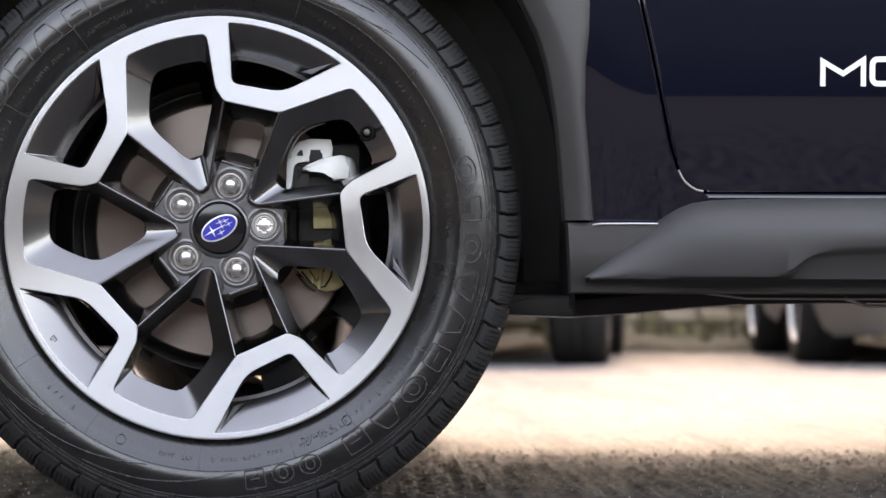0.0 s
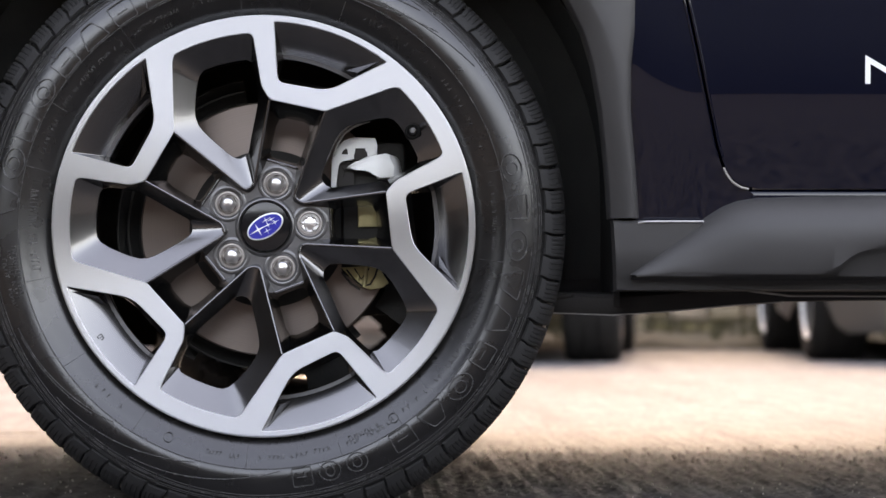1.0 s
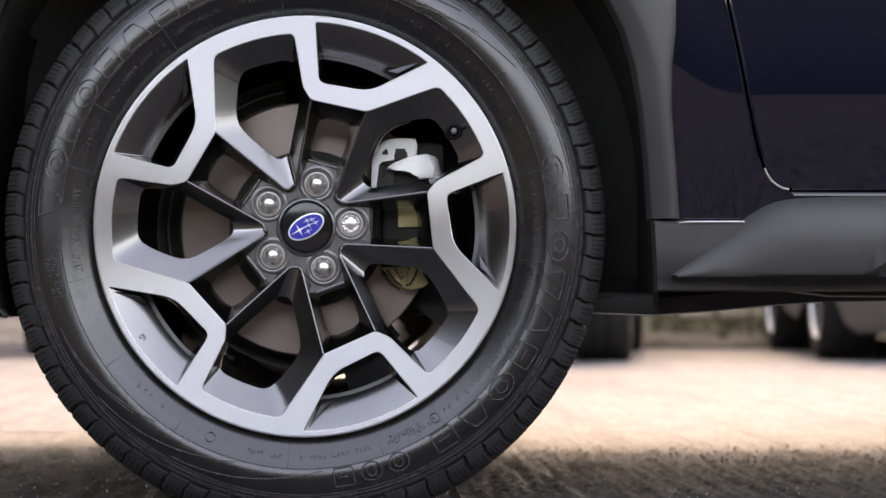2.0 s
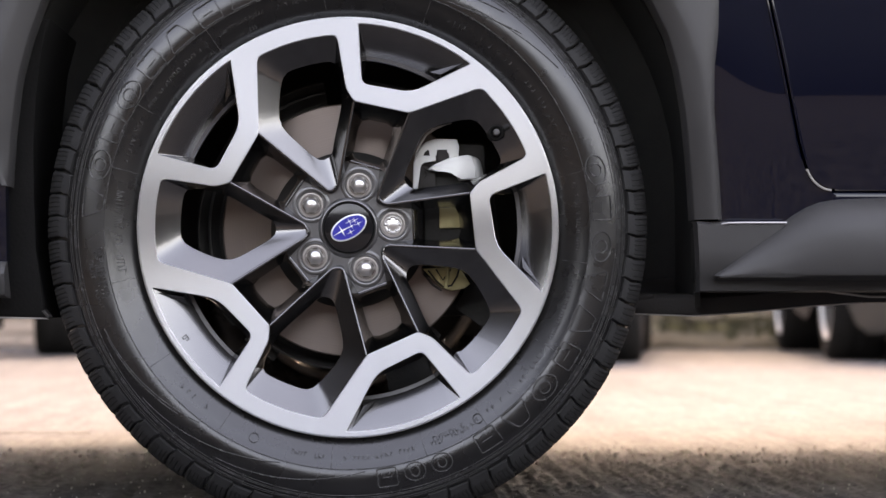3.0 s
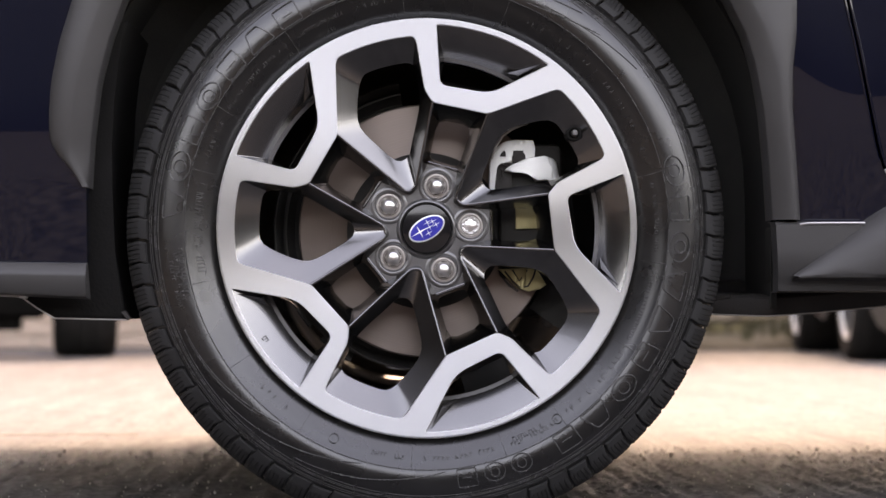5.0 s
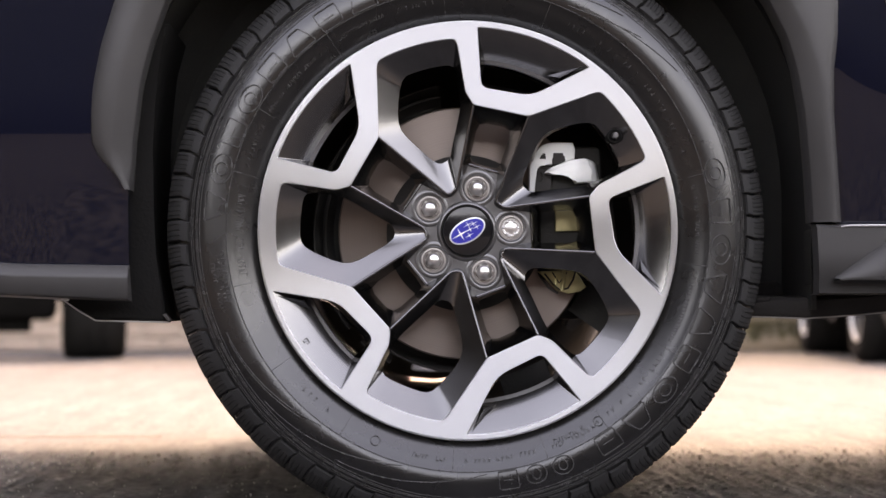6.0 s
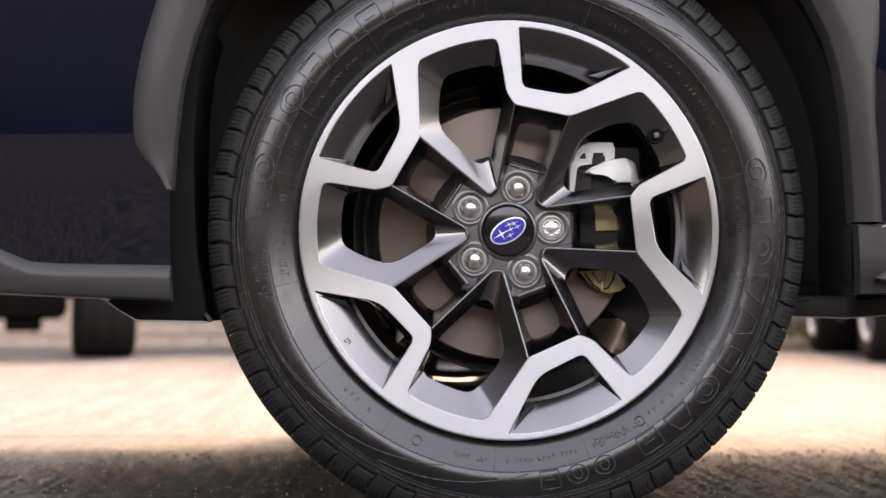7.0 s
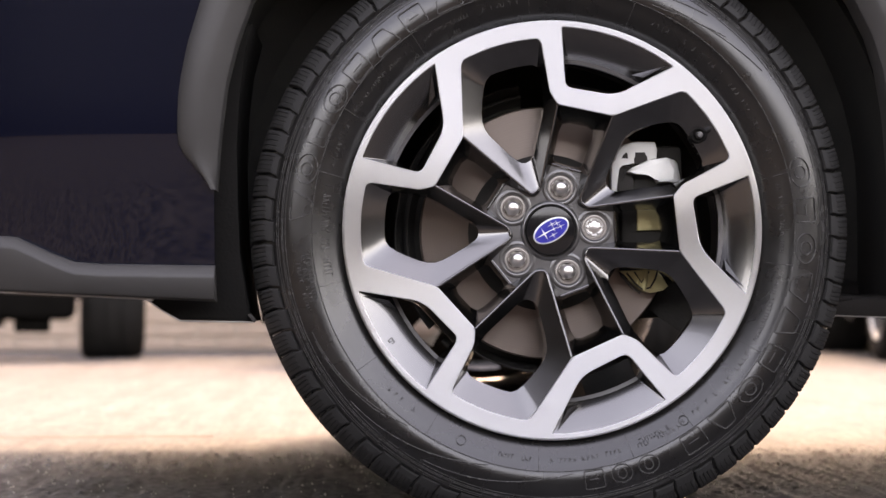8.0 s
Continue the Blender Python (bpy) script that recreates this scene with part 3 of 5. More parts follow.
def ridge(bm, path, width=0.0012, height=0.0006):
    """A raised line on the sidewall along (radius, degrees) points."""
    pts = []
    for r, a in path:
        pts.append(Vector((r * math.cos(radians(a)), side_at(r), r * math.sin(radians(a)))))
    rows = []
    for i, p in enumerate(pts):
        d = (pts[min(i + 1, len(pts) - 1)] - pts[max(i - 1, 0)]).normalized()
        u = d.cross(Vector((0, 1, 0))).normalized() * width / 2
        rows.append([p - u + Vector((0, 0.0002, 0)), p - u * 0.3 - Vector((0, height, 0)), p + u * 0.3 - Vector((0, height, 0)), p + u + Vector((0, 0.0002, 0))])
    strip(bm, rows)


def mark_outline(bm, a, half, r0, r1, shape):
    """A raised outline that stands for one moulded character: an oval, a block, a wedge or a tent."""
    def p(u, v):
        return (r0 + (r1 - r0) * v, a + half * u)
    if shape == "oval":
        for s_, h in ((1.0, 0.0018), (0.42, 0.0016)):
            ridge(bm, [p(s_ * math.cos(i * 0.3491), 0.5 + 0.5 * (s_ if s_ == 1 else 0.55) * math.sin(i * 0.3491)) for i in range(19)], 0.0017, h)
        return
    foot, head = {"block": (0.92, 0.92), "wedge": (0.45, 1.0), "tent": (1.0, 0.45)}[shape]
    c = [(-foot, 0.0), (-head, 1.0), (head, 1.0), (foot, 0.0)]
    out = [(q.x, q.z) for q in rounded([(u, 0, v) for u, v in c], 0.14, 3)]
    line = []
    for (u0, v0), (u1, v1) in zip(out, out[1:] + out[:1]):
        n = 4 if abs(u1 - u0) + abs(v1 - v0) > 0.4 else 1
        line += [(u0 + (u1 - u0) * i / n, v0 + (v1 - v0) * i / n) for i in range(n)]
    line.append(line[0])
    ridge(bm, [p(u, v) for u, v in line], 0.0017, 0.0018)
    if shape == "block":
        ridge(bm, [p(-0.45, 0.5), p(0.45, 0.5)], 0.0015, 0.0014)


def moulded_words(words, mid, r0, size):
    """Small raised capitals bent round the sidewall, feet towards the hub above the axle."""
    cu = bpy.data.curves.new("words", 'FONT')
    cu.body, cu.size, cu.extrude, cu.align_x = words, size, 0.0005, 'CENTER'
    cu.space_character = 1.25
    ob = bpy.data.objects.new("words", cu)
    scene.collection.objects.link(ob)
    me = bpy.data.meshes.new_from_object(ob.evaluated_get(bpy.context.evaluated_depsgraph_get()))
    bpy.data.objects.remove(ob)
    wb = bmesh.new()
    wb.from_mesh(me)
    bpy.data.meshes.remove(me)
    for v in wb.verts:
        r = r0 + v.co.y
        a = radians(mid) - v.co.x / r0
        v.co = Vector((r * math.cos(a), side_at(r) - 0.0004 - v.co.z, r * math.sin(a)))
    return wb


def tyre(parent):
    bm = bmesh.new()
    prof = SIDE + [(0.314, 0.003), (0.3205, 0.010), (0.3260, 0.018), (0.3330, 0.030), (0.3372, 0.052), (0.3385, 0.10), (0.3365, 0.14), (0.3260, 0.184),
                   (0.314, 0.203), (0.290, 0.216), (0.260, 0.208), (0.240, 0.196), (0.225, 0.188)]
    lathe(bm, prof, 180)
    flat_foot(bm)
    ty = part("tyre", bm, M_RUBBER, parent, "black all-season tyre with moulded sidewall marks", sharp=50)
    # shoulder blocks, each cut by fine slits
    rng = random.Random(4)
    n = BLOCKS
    for i in range(n):
        bm = bmesh.new()
        a = 360.0 * i / n + rng.uniform(-0.12, 0.12)
        wide = 360.0 / n * rng.uniform(0.470, 0.482)
        long = i % 2 == 0
        start = 0.3110 if long else 0.3135
        prof = [(start, -0.0006 if long else 0.0010), (start + 0.0014, -0.0022 if long else -0.0004), (0.3198, 0.0020), (0.3228, 0.0042), (0.3290, 0.0105), (0.3346, 0.0195),
                (0.3383, 0.034), (0.3402, 0.052)]
        slits = (-0.52 * wide, 0.0, 0.5 * wide) if long else (-0.6 * wide, -0.2 * wide, 0.22 * wide, 0.62 * wide)
        us = [(-wide, -0.0052), (-wide + 0.10, -0.0016), (-wide + 0.26, -0.0004), (-wide + 0.45, 0.0)]
        for c in slits:
            us += [(c - 0.11, 0.0), (c - 0.05, -0.0011), (c + 0.05, -0.0011), (c + 0.11, 0.0)]
        us += [(wide - 0.45, 0.0), (wide - 0.26, -0.0004), (wide - 0.10, -0.0016), (wide, -0.0052)]
        rows = []
        for j, (r, y) in enumerate(prof):
            skew = 0.6 * j / len(prof) + 0.9 * max(0.0, 1 - j / 3)
            row = []
            for u, dr in us:
                if dr == -0.0011 and (j < 3 or j > 6):
                    dr = 0.0
                aa = radians(a + u + skew)
                rr = r + dr * (0.75 if j < 2 else 1)
                row.append((rr * math.cos(aa), y + (0.004 if dr < -0.005 else 0.0008 if dr < -0.0014 else 0), rr * math.sin(aa)))
            rows.append(row)
        vs = strip(bm, rows)
        low = [bm.verts.new((p.co.x * 0.985, p.co.y + 0.006, p.co.z * 0.985)) for p in vs[0]]
        for q in range(len(low) - 1):
            bm.faces.new((vs[0][q], vs[0][q + 1], low[q + 1], low[q]))
        flat_foot(bm)
        part("tread_block", bm, M_TREAD, parent, sharp=30)
    bm = bmesh.new()
    # inner ribs of the tread
    for y0, y1 in ((0.060, 0.095), (0.101, 0.136), (0.142, 0.172)):
        for i in range(n):
            a = 360.0 * (i + (0.5 if y0 < 0.09 else 0.25 if y0 < 0.12 else 0.0)) / n
            rows = []
            for y in (y0, y1):
                rows.append([((0.3408 + dr) * math.cos(radians(a + u)), y, (0.3408 + dr) * math.sin(radians(a + u)))
                             for u, dr in ((-1.9, -0.009), (-1.85, 0), (1.85, 0), (1.9, -0.009))])
            vs = strip(bm, rows)
            bm.faces.new(vs[0])
            bm.faces.new(vs[1][::-1])
    flat_foot(bm)
    tagged(part("tread", bm, M_TREAD, parent, "chunky siped tread", sharp=30), kind="stuff")
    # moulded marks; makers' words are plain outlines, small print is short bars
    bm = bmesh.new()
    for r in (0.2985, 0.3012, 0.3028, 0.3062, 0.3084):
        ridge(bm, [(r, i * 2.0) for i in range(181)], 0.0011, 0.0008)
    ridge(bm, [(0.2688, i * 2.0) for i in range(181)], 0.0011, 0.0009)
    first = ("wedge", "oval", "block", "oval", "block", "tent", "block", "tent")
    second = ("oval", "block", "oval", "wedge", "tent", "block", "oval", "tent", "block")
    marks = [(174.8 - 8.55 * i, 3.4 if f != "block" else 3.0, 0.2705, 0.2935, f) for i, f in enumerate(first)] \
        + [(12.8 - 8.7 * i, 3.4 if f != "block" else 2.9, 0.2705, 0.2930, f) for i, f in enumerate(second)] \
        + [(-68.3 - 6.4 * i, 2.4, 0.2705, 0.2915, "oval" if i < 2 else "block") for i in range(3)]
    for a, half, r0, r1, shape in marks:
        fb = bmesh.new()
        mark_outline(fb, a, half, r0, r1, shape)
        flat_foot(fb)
        part("moulded_mark", fb, M_RUBBER_GLINT, parent)
    for a in (126, 150, 166, 193.6, 215.5, 237.7, 266, 289, 305, 329, -8.8, 13.4, 70, 96):
        ridge(bm, [(0.2415, a), (0.2550, a), (0.2685, a)], 0.0010, 0.0007)
    rng = random.Random(9)

    def print_bars(a0, a1, r, size, gap=0.35, skip=0.15, tall=0.0021):
        a = a0
        while a < a1:
            w = rng.uniform(0.35, 0.8) * size
            if rng.random() > skip:
                ridge(bm, [(r - tall, a), (r + tall, a)], 0.0011, 0.0014)
                ridge(bm, [(r + rng.choice((-tall, 0, tall)), a), (r + rng.choice((-tall, tall)), a + w)], 0.0011, 0.0014)
            a += w + gap
    print_bars(169, 192, 0.2545, 1.0, 0.5, 0.1, 0.0040)
    print_bars(128, 149, 0.2560, 0.9)
    print_bars(152, 164, 0.2560, 0.9, 0.8)
    print_bars(98, 124, 0.2570, 0.9)
    print_bars(222, 236, 0.2530, 0.8, 1.5, 0.5)
    print_bars(256, 264, 0.2560, 0.9)
    print_bars(268, 287, 0.2560, 0.9, 0.6)
    print_bars(291, 303, 0.2580, 0.8)
    print_bars(291, 300, 0.2535, 0.8)
    print_bars(307, 327, 0.2560, 0.9, 0.9)
    print_bars(331, 348, 0.2560, 0.8)
    print_bars(-6, 11, 0.2560, 0.7)
    print_bars(20, 66, 0.2560, 0.7, 0.9, 0.4)
    for k in range(3):
        print_bars(185 + k, 196 + k, 0.2745 + 0.0058 * k, 0.8, 0.3)
    for a, r in ((246, 0.2555), (304, 0.2565)):
        ridge(bm, [(r + 0.0052 * math.sin(i * 0.5236), a + 1.2 * math.cos(i * 0.5236)) for i in range(13)], 0.0010, 0.0013)
    # long tapering swoosh lines
    for a0, r0, a1, r1 in ((203, 0.2915, 233, 0.2715), (220, 0.2955, 254, 0.2712), (240, 0.2945, 274, 0.2715), (205, 0.2925, 228, 0.2795),
                           (62, 0.2790, 37, 0.2925), (84, 0.2790, 54, 0.2945), (66, 0.2730, 48, 0.2880)):
        ridge(bm, [(r0 + (r1 - r0) * (i / 24) ** 1.5, a0 + (a1 - a0) * i / 24) for i in range(25)], 0.0014, 0.0010)
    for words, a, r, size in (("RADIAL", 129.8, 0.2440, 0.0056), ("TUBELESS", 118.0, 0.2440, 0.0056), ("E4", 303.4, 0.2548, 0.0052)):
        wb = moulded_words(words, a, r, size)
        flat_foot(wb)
        part("moulded_words", wb, M_RUBBER_GLINT, parent)
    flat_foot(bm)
    tagged(part("sidewall_relief", bm, M_RUBBER_GLINT, parent, "raised moulded lines and small print"), kind="stuff")
    return ty


def casting_mark(parent):
    """A small raised foundry mark, as plain bars, on the cone inside the rim."""
    bm = bmesh.new()
    for du, dv, lu, lv in ((0, -1.6, 1.7, 0.0), (-0.75, 1.6, 0.0, 4.2), (0.0, 1.6, 0.0, 4.2), (0.75, 1.6, 0.0, 4.2), (-0.3, 6.0, 0.9, 0.0)):
        a, r = 214.4 + du, 346 + dv
        f = lambda rr: 0.0034 + (361.5 - rr) / 30 * 0.0104 - 0.0004
        p, q = pol(r - lv / 2, a - lu / 2, f(r - lv / 2)), pol(r + lv / 2, a + lu / 2, f(r + lv / 2))
        tube(bm, [p, q], 0.00065, 6)
    part("casting_mark", bm, M_BLACK, parent, "small foundry mark of plain bars")


def make_wheel(parent):
    w = part("wheel", barrel(), M_BARREL, parent, "two-tone alloy wheel, machined face over gunmetal twin spokes", at=HUB)
    machined_face(w)
    spoke_castings(w)
    for k in range(5):
        lug_nut(w, k, k == 0)
    centre_cap(w)
    valve(w)
    casting_mark(w)
    tyre(w)
    return w


# ---- the car: nose towards -x, near flank along y = -0.03 ----
car = tagged(new("car"), "dark navy crossover car with grey cladding, parked on concrete", "car")


def flank(z, x=0.0):
    """Depth of the near flank at a height; it tucks in below and leans in above."""
    y = -0.032
    top = 0.529 if x > -0.37 else 0.480
    if 0.38 < x < 0.49:
        top += 0.075 * (1 - (x - 0.38) / 0.11) ** 2
    if z < top:
        d = top - z
        y += 0.65 * d * d if d < 0.11 else 0.007865 + 0.143 * (d - 0.11)
    elif z > 0.70:
        y += 0.9 * (z - 0.70) ** 2
    if x < -0.45:
        y += 0.9 * (-0.45 - x) ** 2
    return y


def sheet(bm, cols, zs, off=0.0, thick=0.02):
    """A panel over columns of (x at a height) between two edges given as functions of z."""
    rows, back = [], []
    for z in zs:
        r, b = [], []
        for f in cols:
            x = f(z)
            r.append((x, flank(z, x) + off, z))
            b.append((x, flank(z, x) + off + thick, z))
        rows.append(r)
        back.append(b)
    strip(bm, rows)
    strip(bm, [[r[0] for r in rows], [b[0] for b in back]])
    strip(bm, [[r[-1] for r in rows], [b[-1] for b in back]])
    strip(bm, [rows[0], back[0]])
    strip(bm, [rows[-1], back[-1]])


def between(f0, f1, n):
    return [(lambda z, i=i: f0(z) + (f1(z) - f0(z)) * i / n) for i in range(n + 1)]


def table(pts):
    """Straight lines through (z, x) points, as x of z."""
    pts = sorted(pts)

    def f(z):
        if z <= pts[0][0]:
            return pts[0][1]
        for (a, xa), (b, xb) in zip(pts, pts[1:]):
            if z <= b:
                u = (z - a) / (b - a)
                return xa + (xb - xa) * u
        return pts[-1][1]
    return f


def arch(r, cz=0.375):
    def f(z):
        return math.sqrt(max(0.0, r * r - max(0.0, z - cz) ** 2))
    return f


ZS = [0.329 + (0.95 - 0.329) * (i / 40) for i in range(41)]
door_front = table([(0.95, 0.415), (0.70, 0.443), (0.578, 0.466), (0.528, 0.477), (0.465, 0.490), (0.415, 0.501), (0.39, 0.509), (0.378, 0.517), (0.370, 0.527), (0.366, 0.545)])
flare_out_r = table([(0.70, 0.36), (0.64, 0.40), (0.577, 0.413), (0.540, 0.411), (0.502, 0.406), (0.452, 0.406), (0.389, 0.412), (0.329, 0.417)])
flare_out_l = table([(0.72, -0.32), (0.66, -0.35), (0.579, -0.391), (0.529, -0.406), (0.485, -0.415), (0.455, -0.4185), (0.423, -0.419), (0.407, -0.412), (0.369, -0.378)])

# front wing behind the wheel
bm = bmesh.new()
zz = [z for z in ZS if z >= 0.329 and z <= 0.70]
sheet(bm, between(lambda z: flare_out_r(z) - 0.004, lambda z: door_front(z) - 0.0016, 8), zz)
part("wing_panel", bm, M_PAINT, car, "navy painted wing behind the wheel arch")
# wing over the arch
bm = bmesh.new()
zz = [0.70 + 0.25 * i / 10 for i in range(11)]
sheet(bm, between(lambda z: -0.50, lambda z: door_front(z) - 0.0025, 16), zz)
part("wing_top", bm, M_PAINT, car)
# doors
bm = bmesh.new()
zz = [0.366, 0.368, 0.371, 0.375, 0.38, 0.386] + [0.395 + 0.555 * i / 36 for i in range(37)]
sheet(bm, between(lambda z: door_front(z) + 0.0018, lambda z: 1.50, 20), zz, off=-0.001)
front_door = part("front_door", bm, M_PAINT, car, "glossy navy front door with white vinyl letters")
bm = bmesh.new()
tube(bm, [(door_front(z) + 0.0028, flank(z, 0.6) - 0.0004, z) for z in [0.40 + 0.55 * i / 30 for i in range(31)]], 0.0016, 8)
part("door_hem", bm, M_PAINT, front_door)
bm = bmesh.new()
tube(bm, [(door_front(z) - 0.0026, flank(z, 0.45) - 0.0004, z) for z in [0.40 + 0.55 * i / 30 for i in range(31)]], 0.0015, 8)
part("wing_hem", bm, M_PAINT, car)
bm = bmesh.new()
sheet(bm, between(lambda z: 1.505, lambda z: 2.28, 10), zz, off=-0.001)
part("rear_door", bm, M_PAINT, car)
bm = bmesh.new()
sheet(bm, between(lambda z: 2.285, lambda z: 3.5, 12), [0.70 + 0.25 * i / 6 for i in range(7)])
sheet(bm, between(lambda z: 2.635 + arch(0.40)(z), lambda z: 3.5, 8), [0.35 + 0.35 * i / 8 for i in range(9)])
part("rear_quarter", bm, M_PAINT, car)

# painted sill ledge below the doors
bm = bmesh.new()
rows = []
for y, z in ((0.012, 0.3665), (-0.004, 0.3665), (-0.0115, 0.3655), (-0.0145, 0.3635), (-0.0155, 0.3605), (-0.0150, 0.352), (0.0, 0.345)):
    rows.append([(0.5405, y, z), (1.2, y, z), (2.25, y, z)])
strip(bm, rows)
part("sill_ledge", bm, M_PAINT, car)

# white letters on the door: two characters, the second a rounded square
def stroke_letters():
    bm = bmesh.new()
    y = flank(0.50, 0.7) - 0.0022

    def bar(pts, w):
        pts = [Vector(p) for p in pts]
        L, R = [], []
        for i, p in enumerate(pts):
            d0 = (p - pts[i - 1]).normalized() if i else (pts[1] - p).normalized()
            d1 = (pts[i + 1] - p).normalized() if i < len(pts) - 1 else d0
            m = Vector((-d0.y - d1.y, d0.x + d1.x)).normalized()
            c = max(0.45, m.dot(Vector((-d0.y, d0.x))))
            L.append(p + m * w / 2 / c)
            R.append(p - m * w / 2 / c)
        strip(bm, [[(p.x, y + flank(p.y, 0.7) - flank(0.5, 0.7), p.y) for p in L], [(p.x, y + flank(p.y, 0.7) - flank(0.5, 0.7), p.y) for p in R]])
    bar([(0.6680, 0.4815), (0.6680, 0.5085), (0.6905, 0.4955), (0.7130, 0.5105), (0.7130, 0.4815)], 0.0058)
    o = rounded([(0.7230, 0, 0.4845), (0.7230, 0, 0.5115), (0.7660, 0, 0.5115), (0.7660, 0, 0.4845)], 0.007)
    o = [(p.x, p.z) for p in o]
    bar(o + [o[0]], 0.0062)
    return bm


part("lettering", stroke_letters(), M_WHITE, front_door, "white vinyl characters MO")


# wheel-arch flares
def flare(xf_in, xf_out, zs, sign):
    """A grey arch moulding from its inner lip out to the painted panel."""
    bm = bmesh.new()
    rows = []
    for z in zs:
        a, b = xf_in(z), xf_out(z)
        w = abs(b - a)
        lip = min(0.021, w * 0.55)
        sec = [(0.0, 0.040), (0.0, -0.0010), (0.0012, -0.0028), (lip - 0.003, -0.0098), (lip, -0.0112), (lip + 0.003, -0.0118)]
        sec += [(lip + 0.003 + (w - lip - 0.003) * f, d) for f, d in ((0.25, -0.0116), (0.5, -0.0098), (0.75, -0.0064), (0.92, -0.0022), (1.0, 0.004))]
        rows.append([(a + sign * u, flank(z) + d, z) for u, d in sec])
    strip(bm, rows)
    return bm


arch_r = table([(0.333, 0.3845), (0.389, 0.380), (0.452, 0.373), (0.502, 0.364), (0.539, 0.353), (0.577, 0.334), (0.62, 0.304), (0.66, 0.26), (0.70, 0.20)])
arch_l = table([(0.367, -0.3745), (0.423, -0.370), (0.485, -0.362), (0.532, -0.350), (0.579, -0.333), (0.62, -0.305), (0.66, -0.26), (0.70, -0.20)])
zs_r = [0.333 + (0.70 - 0.333) * i / 30 for i in range(31)]
zs_l = [0.369 + (0.70 - 0.369) * i / 30 for i in range(31)]
part("arch_flare", flare(arch_r, flare_out_r, zs_r, 1), M_PLASTIC, car, "dark grey plastic wheel arch flare")
part("arch_flare", flare(arch_l, flare_out_l, zs_l, -1), M_PLASTIC, car, "dark grey plastic wheel arch flare")
# crown of the flare above the tyre
bm = bmesh.new()
rows = []
for i in range(25):
    a = radians(38 + (142 - 38) * i / 24)
    rows.append([(r * math.cos(a), -0.030 + d, 0.375 + r * math.sin(a)) for r, d in ((0.385, 0.04), (0.385, 0.0), (0.40, -0.013), (0.43, -0.017), (0.455, -0.010), (0.462, 0.004))])
strip(bm, rows)
part("arch_crown", bm, M_PLASTIC, car)

# lower rear end of the flare and its foot
bm = bmesh.new()
rows = []
for z, d in ((0.3315, 0.010), (0.3305, -0.004), (0.327, -0.0085), (0.30, -0.0075), (0.272, -0.004), (0.268, 0.0), (0.254, 0.004), (0.252, 0.02)):
    rows.append([(0.3865 + (0.333 - z) * 0.06, -0.012 + d + 0.03, z), (0.387 + (0.333 - z) * 0.06, -0.012 + d, z), (0.415, -0.014 + d, z), (0.46, -0.016 + d, z), (0.50, -0.016 + d, z), (1.2, -0.014 + d, z), (2.2, -0.012 + d, z)])
strip(bm, rows)
part("wing_foot", bm, M_PLASTIC, car, "grey plastic foot of the wing")
# bright bar above it, put in as the highlight on that edge
bm = bmesh.new()
tube(bm, [(0.414, -0.022, 0.3275), (0.423, -0.0245, 0.3288), (0.45, -0.0255, 0.3290), (0.486, -0.0262, 0.3290)], 0.0012, 6)
part("foot_glint", bm, M_CHROME, car)

# sill cladding: a wedge that rises from the foot and runs back
bm = bmesh.new()
edge = [(0.405, 0.2705), (0.447, 0.302), (0.481, 0.327), (0.496, 0.338), (0.509, 0.346), (0.524, 0.352), (0.545, 0.3555), (0.60, 0.3575),
        (0.618, 0.3577), (0.640, 0.358), (0.665, 0.3583), (0.75, 0.359), (1.2, 0.360), (2.22, 0.360)]
step = table([(0.590, 0.2725), (0.600, 0.2735), (0.611, 0.2785), (0.6245, 0.2890), (0.634, 0.2933), (0.646, 0.2962), (0.678, 0.2988), (0.731, 0.3004), (2.3, 0.303)])
edge_top = table(edge)
rows = []
for x in sorted({x for x, z in edge} | {round(0.575 + 0.006 * i, 4) for i in range(26)}):
    zt = edge_top(x)
    h = zt - 0.268
    k = max(0.3, min(1.0, h / 0.088))
    c = 0.020 * min(1.0, h / 0.088)
    g = max(0.0, min(1.0, (x - 0.590) / 0.03))
    zs = step(x) if x >= 0.590 else 0.268 + min(0.0045, h * 0.25)
    r = 0.008 * g
    rows.append([(x, -0.010, zt + 0.001), (x + 0.001, -0.018, zt), (x + 0.004 * k, -0.018 - 0.013 * k, zt - 0.22 * c), (x + 0.010 * k, -0.018 - 0.027 * k, zt - 0.65 * c), (x + 0.017 * k, -0.018 - 0.037 * k, zt - 1.2 * c),
                 (x + 0.023 * k, -0.018 - 0.042 * k, zt - 1.85 * c), (x + 0.026 * k, -0.020 - 0.040 * k, max(zs + 0.006 * k, 0.268 + h * 0.40)), (x + 0.02 * k, -0.022 - 0.036 * k, zs + 0.002 * k),
                 (x + 0.02 * k, -0.022 - 0.034 * k + r * 0.6, zs - 0.002 * k), (x + 0.02 * k, -0.022 - 0.034 * k + r, zs - 0.004 * g - 0.001), (x + 0.01 * k, -0.024 - 0.026 * k + r * 1.2, 0.2685), (x, -0.005, 0.264)])
strip(bm, rows)
part("sill_cladding", bm, M_PLASTIC, car, "long dark grey plastic sill cladding")

